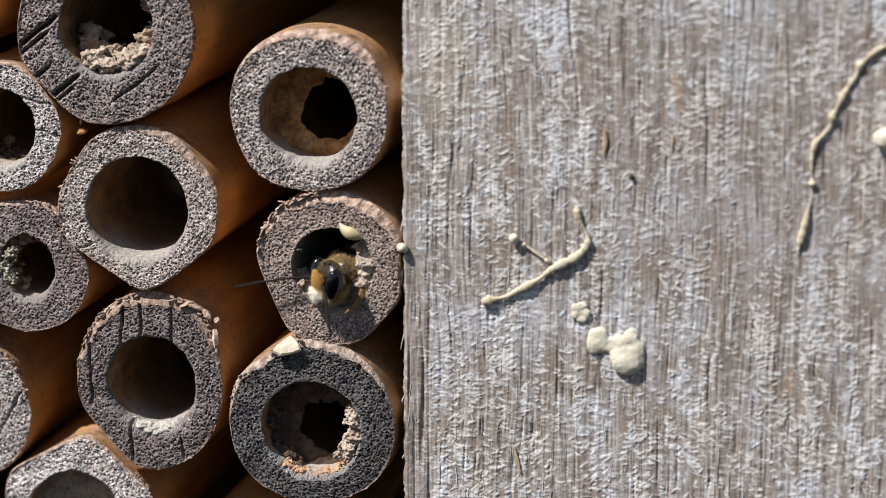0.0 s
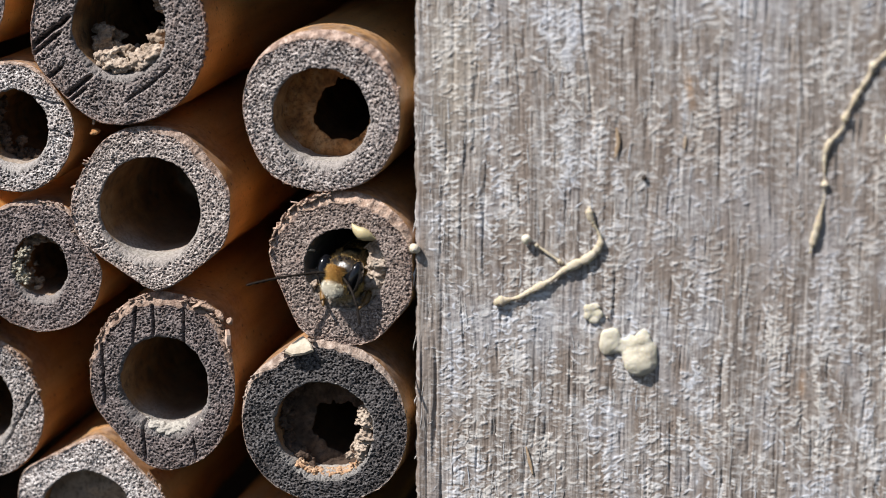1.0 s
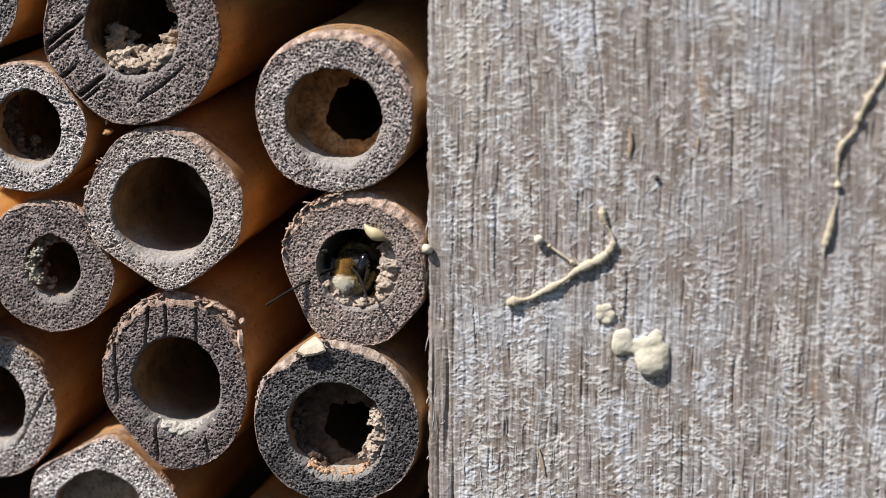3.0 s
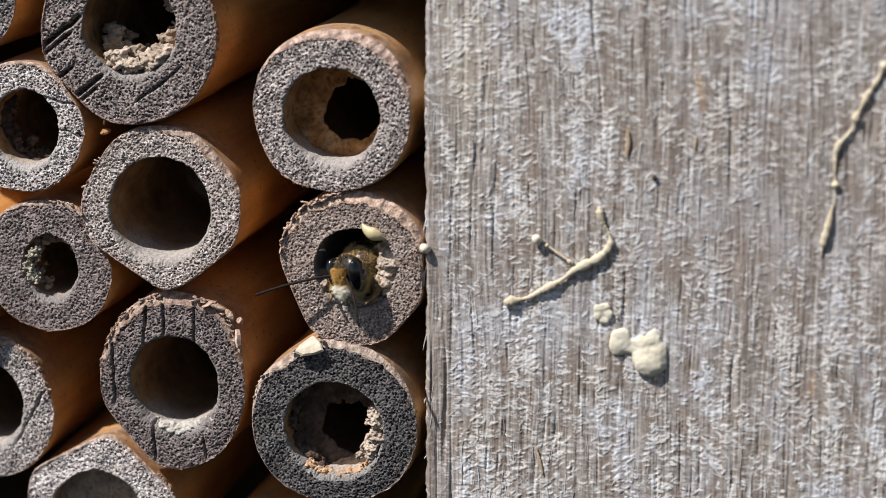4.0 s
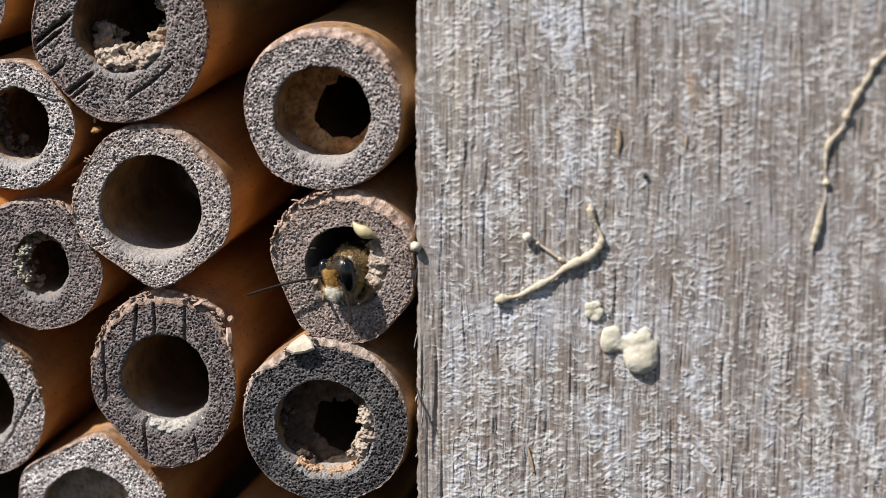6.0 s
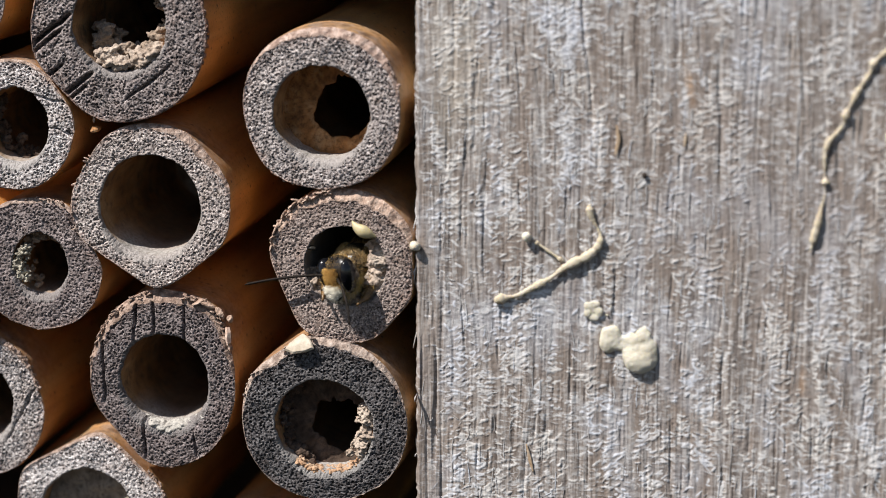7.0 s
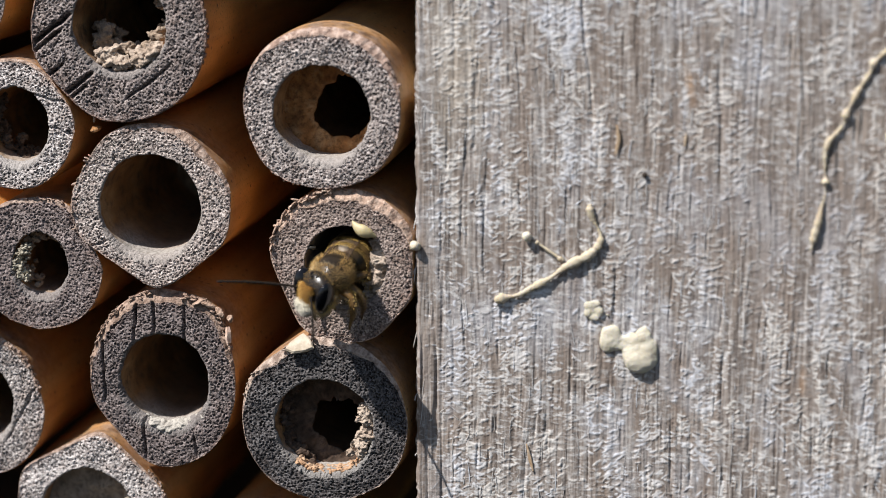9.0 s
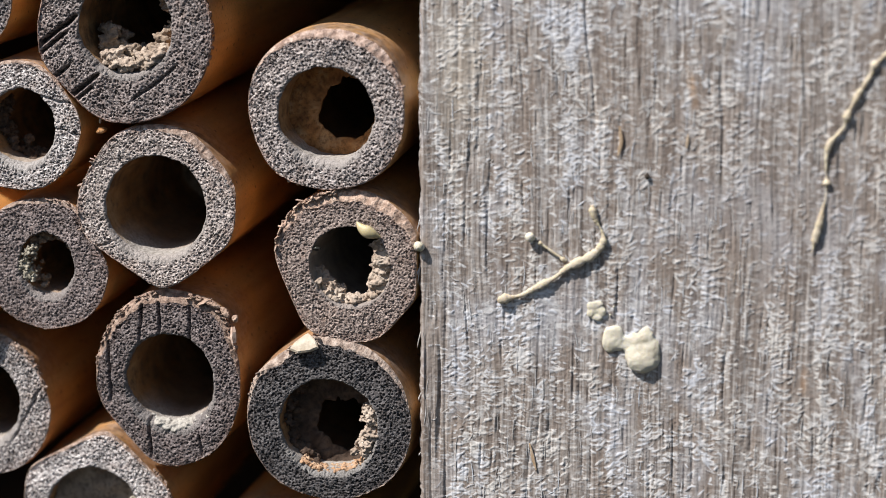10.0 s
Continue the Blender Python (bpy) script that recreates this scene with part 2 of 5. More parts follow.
FLAKE = make_plain("cream_bamboo_flake", (0.50, 0.41, 0.30), (0.70, 0.61, 0.49), 1800, 0.75, 0.06)
SAND = make_mud("pale_grey_sand", (0.34, 0.31, 0.275), (0.46, 0.43, 0.385), (0.55, 0.515, 0.46))
SLIVER = make_plain("pinkish_bamboo_sliver", (0.52, 0.33, 0.24), (0.74, 0.58, 0.48), 2500, 0.7, 0.06)
SMEAR = make_plain("orange_brown_smear", (0.38, 0.25, 0.14), (0.52, 0.41, 0.30), 1500, 0.7, 0.08)
DARK = make_plain("black_speck", (0.02, 0.014, 0.01), (0.05, 0.035, 0.025), 3000, 0.8, 0.05)
LINER = make_plain("smoky_bore_lining", (0.24, 0.20, 0.17), (0.38, 0.33, 0.28), 900, 0.4, 0.05)
AMBER = make_plain("yellow_cream_resin", (0.42, 0.34, 0.17), (0.54, 0.455, 0.265), 500, 0.5, 0.02, Subsurface_Weight=0.15, Subsurface_Radius=(0.0004, 0.0003, 0.0001), Subsurface_Scale=1.0)
CUT, SKIN, BORE, RIM, LIP = make_cut(), make_skin(), make_bore(), make_rim(), make_lip()
WOOD, FIBRE = make_wood(), make_fibre()
GLUE = make_glue("cream_resin", (0.57, 0.515, 0.40), (0.685, 0.64, 0.525), (0.745, 0.71, 0.605))
TAN = make_glue("tan_resin", (0.50, 0.41, 0.29), (0.65, 0.57, 0.43), (0.72, 0.65, 0.52))
MUD = make_mud("pale_dry_mud", (0.32, 0.24, 0.18), (0.46, 0.365, 0.29), (0.54, 0.455, 0.375))
CLAY = make_mud("orange_brown_clay", (0.36, 0.19, 0.10), (0.50, 0.31, 0.185), (0.58, 0.42, 0.29))
GRIT = make_mud("grey_crumbly_mud", (0.25, 0.215, 0.165), (0.40, 0.36, 0.285), (0.54, 0.50, 0.40))
EARTH = make_mud("blotched_orange_earth", (0.15, 0.062, 0.02), (0.36, 0.165, 0.055), (0.46, 0.28, 0.14))
# Dark brown earth, with the dimness inside tube mouths put into its colour.
SHADED_EARTH = make_mud("shaded_brown_earth", (0.04, 0.025, 0.017), (0.085, 0.054, 0.037), (0.15, 0.105, 0.078))
DUST = make_mud("grey_brown_partition", (0.20, 0.145, 0.105), (0.33, 0.25, 0.185), (0.42, 0.34, 0.27))
BOARD = make_plain("dark_inner_board", (0.10, 0.06, 0.035), (0.17, 0.10, 0.06), 200, 0.9)
CHITIN = make_plain("black_brown_chitin", (0.012, 0.009, 0.007), (0.03, 0.022, 0.015), 2500, 0.3)
FEELER = make_plain("black_antenna", (0.008, 0.006, 0.005), (0.02, 0.014, 0.01), 2500, 0.6, 0.03, Specular_IOR_Level=0.12)
BRONZE = make_plain("golden_brown_chitin", (0.015, 0.01, 0.005), (0.12, 0.07, 0.02), 900, 0.5, 0.03)
EYE_BLACK = make_plain("black_compound_eye", (0.004, 0.004, 0.005), (0.010, 0.010, 0.012), 6000, 0.12, 0.004)
LEG_BROWN = make_plain("brown_leg_chitin", (0.08, 0.045, 0.015), (0.20, 0.11, 0.035), 1500, 0.4)
AMBER_HAIR = make_hair("amber_hair", (0.32, 0.17, 0.04), (0.78, 0.53, 0.20))
THORAX_HAIR = make_hair("golden_amber_hair", (0.22, 0.12, 0.03), (0.70, 0.46, 0.17))
COLLAR_HAIR = make_hair("pale_gold_hair", (0.50, 0.36, 0.17), (0.82, 0.68, 0.44))
FACE_HAIR = make_hair("orange_face_hair", (0.26, 0.12, 0.022), (0.74, 0.45, 0.12))
GOLD_HAIR = make_hair("golden_brown_hair", (0.40, 0.24, 0.06), (0.78, 0.55, 0.18))
WHITE_HAIR = make_hair("cream_white_hair", (0.82, 0.76, 0.62), (0.93, 0.90, 0.80))
WING, VEIN = make_wing(), make_plain("wing_vein", (0.03, 0.02, 0.012), (0.06, 0.04, 0.02), 1500, 0.4)
GLOSS = make_plain("dark_glossy_droplet", (0.02, 0.018, 0.015), (0.03, 0.028, 0.022), 800, 0.08, 0.0)


# ---- geometry, all in millimetres ----
class Geo:
    """Vertices and faces gathered into one mesh."""

    def __init__(self):
        self.v, self.f, self.n = [], [], 0

    def add(self, verts, faces):
        verts = np.asarray(verts, float)
        self.v.append(verts)
        self.f.extend([tuple(i + self.n for i in face) for face in faces])
        self.n += len(verts)
        return self


def part(name, geo, material, parent=None, label="", smooth=True):
    """Links a Geo as one mesh object, under a thing or a part."""
    me = bpy.data.meshes.new(name)
    me.from_pydata((np.concatenate(geo.v) * MM).tolist(), [], geo.f)
    me.materials.append(material)
    me.shade_smooth() if smooth else me.shade_flat()
    ob = new(name, me)
    if parent:
        ob.parent = parent
    return tagged(ob, label=label)


def sheet(name, verts, rows, cols, material, parent=None, label="", wrap=False, caps=()):
    """A grid of quads as one mesh object; caps: rows of vertex numbers for further faces."""
    r, c = np.meshgrid(np.arange(rows - 1), np.arange(cols if wrap else cols - 1), indexing="ij")
    d = (c + 1) % cols
    loops = np.stack([r * cols + c, r * cols + d, (r + 1) * cols + d, (r + 1) * cols + c], -1).reshape(-1)
    starts = list(range(0, len(loops), 4))
    for cap in caps:
        starts.append(len(loops))
        loops = np.concatenate([loops, np.asarray(cap)])
    me = bpy.data.meshes.new(name)
    me.vertices.add(rows * cols)
    me.vertices.foreach_set("co", (np.asarray(verts, np.float32).reshape(-1) * MM).astype(np.float32))
    me.loops.add(len(loops))
    me.loops.foreach_set("vertex_index", loops.astype(np.int32))
    me.polygons.add(len(starts))
    me.polygons.foreach_set("loop_start", np.array(starts, np.int32))
    me.update(calc_edges=True)
    me.validate()
    uv = me.uv_layers.new(name="strip")
    where = np.empty(len(me.loops), np.int32)
    me.loops.foreach_get("vertex_index", where)
    uv.data.foreach_set("uv", np.stack([(where % cols) / cols, (where // cols) / (rows - 1)], -1).astype(np.float32).reshape(-1))
    me.materials.append(material)
    me.shade_smooth()
    ob = new(name, me)
    if parent:
        ob.parent = parent
    return tagged(ob, label=label)


def pits(x, z, cell, seed):
    """Distance to the nearest of scattered points, in cells, and that point's own number 0..1."""
    u, v = np.asarray(x) / cell, np.asarray(z) / cell
    i, j = np.floor(u).astype(np.int64), np.floor(v).astype(np.int64)
    best, own = np.full(u.shape, 9.0), np.zeros(u.shape)
    for a in (-1, 0, 1):
        for b in (-1, 0, 1):
            n = np.full(u.shape, seed, np.int64)
            px = i + a + lattice(i + a, j + b, n)
            pz = j + b + lattice(i + a, j + b, n + 31)
            d = np.hypot(u - px, v - pz)
            near = d < best
            best = np.where(near, d, best)
            own = np.where(near, lattice(i + a, j + b, n + 77), own)
    return best, own


def empty(name, x, y, z):
    ob = new(name)
    ob.empty_display_size = 0.002
    ob.location = (x * MM, y * MM, z * MM)
    return ob


def lattice(i, j, k):
    h = (i * 374761393 + j * 668265263 + k * 2147483647 + 1274126177).astype(np.int64) & 0xFFFFFFFF
    h = ((h ^ (h >> 13)) * 1274126177) & 0xFFFFFFFF
    return ((h ^ (h >> 16)) & 0xFFFFFF) / float(0xFFFFFF)


def vnoise(x, y=0.0, z=0.0):
    """Smooth value noise in 0..1 for arrays."""
    x, y, z = np.broadcast_arrays(np.asarray(x, float), np.asarray(y, float), np.asarray(z, float))
    i, j, k = (np.floor(a).astype(np.int64) for a in (x, y, z))
    u, v, w = ((a - b) for a, b in ((x, i), (y, j), (z, k)))
    u, v, w = (a * a * (3 - 2 * a) for a in (u, v, w))
    out = 0
    for di in (0, 1):
        for dj in (0, 1):
            for dk in (0, 1):
                out = out + lattice(i + di, j + dj, k + dk) * (u if di else 1 - u) * (v if dj else 1 - v) * (w if dk else 1 - w)
    return out


def grid_faces(rows, cols, wrap=False):
    """Quads of a grid; with wrap its columns close to a ring."""
    out = []
    for r in range(rows - 1):
        for c in range(cols if wrap else cols - 1):
            d = (c + 1) % cols
            out.append((r * cols + c, r * cols + d, (r + 1) * cols + d, (r + 1) * cols + c))
    return out


def ball(level):
    bm = bmesh.new()
    bmesh.ops.create_icosphere(bm, subdivisions=level, radius=1.0)
    v = np.array([p.co[:] for p in bm.verts])
    f = [tuple(p.index for p in q.verts) for q in bm.faces]
    bm.free()
    return v, f


BALLS = {n: ball(n) for n in (1, 2, 3, 4)}


def lump(geo, centre, radii, rough=0.2, level=3, freq=1.6, turn=None):
    v, f = BALLS[level]
    o = RNG.uniform(0, 90, 3)
    k = 1 + rough * (vnoise(v[:, 0] * freq + o[0], v[:, 1] * freq + o[1], v[:, 2] * freq + o[2]) - 0.5) * 2
    k = k + 0.35 * rough * (vnoise(v[:, 0] * freq * 3 + o[1], v[:, 1] * freq * 3 + o[2], v[:, 2] * freq * 3) - 0.5) * 2
    w = v * k[:, None] * np.asarray(radii, float)
    if turn is not None:
        w = w @ np.array(Euler([radians(a) for a in turn]).to_matrix()).T
    geo.add(w + np.asarray(centre, float), f)


def fused(geo, voxel, rough=0.0, freq=6.0, soft=1):
    """The lumps of a Geo melted into one skin."""
    me = bpy.data.meshes.new("melt")
    me.from_pydata(np.concatenate(geo.v).tolist(), [], geo.f)
    ob = new("melt", me)
    mod = ob.modifiers.new("melt", "REMESH")
    mod.mode, mod.voxel_size = "VOXEL", voxel
    if soft:
        mod = ob.modifiers.new("soft", "SMOOTH")
        mod.iterations = soft
    done = bpy.data.meshes.new_from_object(ob.evaluated_get(bpy.context.evaluated_depsgraph_get()))
    v = np.array([p.co[:] for p in done.vertices])
    n = np.array([p.normal[:] for p in done.vertices])
    f = [tuple(q.vertices) for q in done.polygons]
    bpy.data.objects.remove(ob)
    bpy.data.meshes.remove(me)
    bpy.data.meshes.remove(done)
    if rough:
        k = vnoise(v[:, 0] * freq, v[:, 1] * freq, v[:, 2] * freq) + 0.5 * vnoise(v[:, 0] * freq * 2.3 + 9, v[:, 1] * freq * 2.3, v[:, 2] * freq * 2.3)
        v = v + n * ((k - 0.75) * rough * 2)[:, None]
    return Geo().add(v, f)


def sweep(geo, points, radii, sides=8, flat=1.0):
    """A round strand along points; flat squeezes it along y."""
    p = np.asarray(points, float)
    r = np.broadcast_to(np.asarray(radii, float), (len(p),))
    d = np.gradient(p, axis=0)
    d /= np.linalg.norm(d, axis=1)[:, None] + 1e-9
    a = np.cross(d[0], (0.13, 0.97, 0.21))
    rings = []
    for i in range(len(p)):
        a = a - d[i] * (a @ d[i])
        a /= np.linalg.norm(a) + 1e-9
        b = np.cross(d[i], a)
        t = np.linspace(0, 2 * np.pi, sides, endpoint=False)
        off = (np.cos(t)[:, None] * a + np.sin(t)[:, None] * b) * r[i]
        off[:, 1] *= flat
        rings.append(p[i] + off)
    v = np.concatenate(rings + [p[:1], p[-1:]])
    f = grid_faces(len(p), sides, True)
    n = len(p) * sides
    f += [(n, (k + 1) % sides, k) for k in range(sides)]
    f += [(n + 1, n - sides + k, n - sides + (k + 1) % sides) for k in range(sides)]
    geo.add(v, f)


def fine_curve(points, steps=6):
    """A smooth curve (Catmull-Rom) through rows of numbers."""
    p = np.asarray(points, float)
    q = np.vstack([2 * p[0] - p[1], p, 2 * p[-1] - p[-2]])
    out = []
    for i in range(len(p) - 1):
        a, b, c, d = q[i:i + 4]
        for t in np.arange(steps) / steps:
            out.append(0.5 * (2 * b + (c - a) * t + (2 * a - 5 * b + 4 * c - d) * t * t + (3 * b - a - 3 * c + d) * t ** 3))
    return np.array(out + [p[-1]])


def board(name, x, y, z, material, label):
    """A plain board between two corners, its edges eased."""
    bm = bmesh.new()
    bmesh.ops.create_cube(bm, size=1.0)
    for v in bm.verts:
        v.co = Vector([(a + b) / 2 + c * (b - a) for (a, b), c in zip((x, y, z), v.co)]) * MM
    bmesh.ops.bevel(bm, geom=bm.edges[:], offset=0.0004, segments=2, affect="EDGES")
    me = bpy.data.meshes.new(name)
    bm.to_mesh(me)
    bm.free()
    me.materials.append(material)
    return tagged(new(name, me), label, kind="structure")


# ---- the box round the tubes ----
board("wall_back", (-60, 46), (96, 104), (-46, 36), BOARD, "plain dark wooden back of the bee hotel")
board("wall_side", (-60, -52), (3, 95.5), (-46, 36), BOARD, "plain dark wooden side of the bee hotel")
board("ceiling", (-51.5, -1.8), (-0.5, 95.5), (23.2, 36), BOARD, "plain dark wooden board over the bamboo tubes")
board("floor", (-51.5, -1.8), (1.0, 95.5), (-46, -33), BOARD, "plain dark wooden board under the bamboo tubes")


# ---- the weathered post ----
def wooden_post(x0, x1, z0, z1, depth):
    post = tagged(empty("wooden_post", x0, 0, z0), "silver-grey weathered rough-sawn wooden post of the bee hotel", "wooden post")
    width, height = x1 - x0, z1 - z0
    xs = np.concatenate([[0.0, 0.0, 0.03, 0.07], np.arange(0.12, 36.0, 0.066), np.arange(36.0, width, 0.5), [width, width]])
    zs = np.concatenate([np.arange(0, 6, 0.3), np.arange(6, height - 6, 0.072), np.arange(height - 6, height + 0.01, 0.3)])
    X, Z = np.meshgrid(xs, zs)
    wander = (vnoise(X / 4.0, Z / 9.0) - 0.5) * 0.9
    grain = vnoise((X + wander) / 0.13, Z / 5.0) * 0.05 + vnoise((X + wander) / 0.32 + 9, Z / 11.0) * 0.05 + vnoise((X + wander) / 0.9 + 5, Z / 16.0) * 0.06
    tear = np.clip(vnoise(X / 1.7 + 3, Z / 3.6) * 1.5 - 0.35, 0, 1)
    rough = vnoise(X / 0.2, Z / 0.2 + 5) * 0.03 * (0.2 + 0.8 * tear) + vnoise(X / 0.1, Z / 0.14 + 15) * 0.02
    split = np.clip(vnoise((X + wander) / 0.22 + 40, Z / 2.8) - 0.77, 0, 1) * 0.5
    # deeper checks along the lower part of the post's corner
    split = split + np.clip(vnoise((X + wander * 0.4) / 0.20 + 70, Z / 4.5) - 0.60, 0, 1) * 0.9 * np.exp(-((X - 0.9) / 1.3) ** 2) / (1 + np.exp((Z - 22) / 2.5))

    # torn fibre bundles standing out of the sawn face: short curls across the grain, long threads along it
    raised, torn = np.zeros_like(X), np.zeros_like(X)

    def bundle(x, z, length, a, bend, high, wide, pale=0.0):
        t = np.linspace(-0.5, 0.5, 9)
        px = x + np.cumsum(np.cos(a + bend * t)) * length / 9
        pz = z + np.cumsum(np.sin(a + bend * t)) * length / 9
        m = 2.6 * wide
        c0, c1 = np.searchsorted(xs, (px.min() - m, px.max() + m))
        r0, r1 = np.searchsorted(zs, (pz.min() - m, pz.max() + m))
        c0 = max(c0, 4)
        if c1 <= c0 or r1 <= r0:
            return
        gx, gz = X[r0:r1, c0:c1, None] - px, Z[r0:r1, c0:c1, None] - pz
        near = (gx * gx + gz * gz)
        k = near.argmin(-1)
        d2 = np.take_along_axis(near, k[..., None], -1)[..., 0]
        shape = (1 - np.abs(t[k]) ** 3 * 5) * np.exp(-d2 / (2 * (wide * 0.55) ** 2))
        top = high * shape
        torn[r0:r1, c0:c1] = np.maximum(torn[r0:r1, c0:c1], pale * shape)
        raised[r0:r1, c0:c1] = np.maximum(raised[r0:r1, c0:c1], top)

    def ladder(x, z, tall):
        w, a, z_end = RNG.uniform(0.4, 1.15), RNG.normal(0.12, 0.3), z + tall
        lean = RNG.normal(0, 0.06)
        while z < z_end:
            bundle(x + RNG.normal(0, 0.12), z, w * RNG.uniform(0.5, 1.2), a + RNG.normal(0, 0.35), RNG.normal(0.5, 0.7), RNG.uniform(0.02, 0.07), RNG.uniform(0.07, 0.14), RNG.uniform(0.4, 1.0))
            z += RNG.uniform(0.14, 0.42)
            x += lean

    for _ in range(1250):
        x, z = RNG.uniform(0.9, 35.5), RNG.uniform(6, height - 6)
        if RNG.random() > 0.05 + min(max(float(vnoise(x / 1.7 + 3, z / 3.6)) * 2.4 - 0.85, 0), 1):
            continue
        ladder(x, z, RNG.uniform(0.4, 3.0))
    # patches where the saw has torn the face most
    for mx, mz, sx, sz, count in ((10.3, 42.2, 0.7, 1.2, 26), (10.6, 38.5, 0.5, 1.6, 10), (5.4, 39.0, 0.5, 2.2, 10), (3.8, 14.5, 1.0, 4.2, 48), (7.2, 16.0, 1.4, 4.5, 44), (19.6, 15.5, 0.8, 3.0, 14), (28.0, 20.0, 1.2, 4.0, 14)):
        for _ in range(count):
            ladder(mx + RNG.normal(0, sx), mz + RNG.normal(0, sz), RNG.uniform(0.5, 2.0))
    for _ in range(2200):
        bundle(RNG.uniform(0.6, 35.5), RNG.uniform(6, height - 6), RNG.uniform(0.3, 0.9), RNG.normal(0.05, 0.5), RNG.normal(0.2, 0.7), RNG.uniform(0.01, 0.05), RNG.uniform(0.06, 0.13), RNG.uniform(0.2, 1.0))
    for _ in range(3200):
        bundle(RNG.uniform(0.2, 35.5), RNG.uniform(5, height - 7), RNG.uniform(0.6, 3.2), np.pi / 2 + RNG.normal(0, 0.05), RNG.normal(0, 0.12), RNG.uniform(0.01, 0.05), RNG.uniform(0.05, 0.09), RNG.uniform(0.0, 0.35))

    Y = -(grain + rough + raised - 0.20) + split
    ease = np.clip(1 - X / 0.45, 0, 1) ** 2 * 0.55
    Y = Y * np.clip(X / 0.5, 0.25, 1) + ease
    Xe = X - (vnoise(Z / 1.1, 3.3) - 0.5) * 0.22 * np.clip(1 - X / 0.6, 0, 1) - (vnoise(Z / 0.25, 7.7) - 0.5) * 0.12 * np.clip(1 - X / 0.3, 0, 1)
    Y[:, 0] = Y[:, -1] = depth
    n, rows = len(xs), len(zs)
    top = (rows - 1) * n
    caps = (np.arange(n)[::-1], np.arange(top, top + n), np.array([0, top, top + n - 1, n - 1]))
    face = sheet("board", np.stack([Xe, Y, Z], -1), rows, n, WOOD, post, caps=caps)
    worn = np.exp(-((X - 25) / 9) ** 2 - ((Z - 31) / 6.5) ** 2) * (0.6 + 0.8 * vnoise(X / 2.2, Z / 3.0))
    worn = worn + 1.6 * np.exp(-(X / 1.8) ** 2) / (1 + np.exp((Z - 20) / 2.0)) * (0.5 + vnoise(X / 0.3, Z / 4.0))
    face.data.attributes.new("bare", "FLOAT", "POINT").data.foreach_set("value", worn.astype(np.float32).reshape(-1))
    worn = np.exp(-((X - 3.0) / 2.2) ** 2 - ((Z - 40) / 6.0) ** 2) * (0.6 + 0.8 * vnoise(X / 0.8, Z / 2.0))
    face.data.attributes.new("cream", "FLOAT", "POINT").data.foreach_set("value", worn.astype(np.float32).reshape(-1))
    face.data.attributes.new("torn", "FLOAT", "POINT").data.foreach_set("value", torn.astype(np.float32).reshape(-1))

    # torn fibres and flakes standing off the sawn face
    g = Geo()

    def flake(x, z, length, a, bend, lift, width):
        t = np.linspace(-0.5, 0.5, 7)
        ang = a + bend * t
        px = x + (np.cumsum(np.cos(ang)) - np.cos(ang).sum() / 2) * length / 7
        pz = z + (np.cumsum(np.sin(ang)) - np.sin(ang).sum() / 2) * length / 7
        row = np.clip(np.searchsorted(zs, pz), 0, len(zs) - 1)
        under = Y[row, np.clip(np.searchsorted(xs, px), 4, len(xs) - 3)]
        py = 0.5 * under.min() + 0.5 * under - 0.01 - lift * (0.4 + RNG.uniform(-0.5, 0.5) * t * 2)
        sweep(g, np.stack([px, py, pz], -1), width * np.array([0.2, 0.6, 0.9, 1.0, 0.85, 0.55, 0.15]) * RNG.uniform(0.6, 1.4, 7), 6, 0.14)

    wide = min(36.0, x1 - x0 - 0.5)
    for _ in range(260):
        flake(RNG.uniform(0.6, wide), RNG.uniform(4, z1 - z0 - 4), RNG.uniform(0.3, 1.0), RNG.normal(0.05, 0.6), RNG.normal(0.2, 0.8), RNG.uniform(0.0, 0.04), RNG.uniform(0.02, 0.05))
    for _ in range(500):
        flake(RNG.uniform(0.2, wide), RNG.uniform(4, z1 - z0 - 4), RNG.uniform(0.5, 2.6), np.pi / 2 + RNG.normal(0, 0.07), RNG.normal(0, 0.2), RNG.uniform(0.0, 0.03), RNG.uniform(0.018, 0.04))
    # threads hanging off the post's corner
    for z in RNG.uniform(9, 30, 7):
        t = np.linspace(0, 1, 7)
        out, drop = RNG.uniform(0.0, 0.14), RNG.normal(-0.5, 0.4)
        sweep(g, np.stack([0.12 - (out + 0.12) * np.sin(t * RNG.uniform(1.2, 2.4)), 0.45 - 0.35 * t, z + drop * t], -1), 0.045 * np.array([0.8, 1, 1, 0.9, 0.8, 0.6, 0.3]), 6)
    tagged(part("torn_fibre", g, FIBRE, post, "pale torn wood fibres"), kind="stuff")
    return post


wooden_post(-1.38, 44.0, -27.0, 27.0, 95.0)


# ---- bamboo tubes ----
ANG = np.linspace(0, 2 * np.pi, 624, endpoint=False)


def outline(radius, flats, seed, shape):
    """Radius round a culm: nearly round, with flat sides (degrees, distance from the middle)."""
    c, s = np.cos(ANG), np.sin(ANG)
    r = radius * (1 + 0.035 * (vnoise(c * 1.3 + seed, s * 1.3) - 0.5) + 0.02 * (vnoise(c * 4 + seed, s * 4 + 7) - 0.5))
    r = r / np.sqrt((c / shape[0]) ** 2 + (s / shape[1]) ** 2)
    for deg, dist in flats:
        k = np.cos(ANG - radians(deg))
        line = np.where(k > 0.15, dist / np.maximum(k, 0.15), 99.0)
        r = -np.log(np.exp(-r * 5) + np.exp(-line * 5)) / 5
    return r


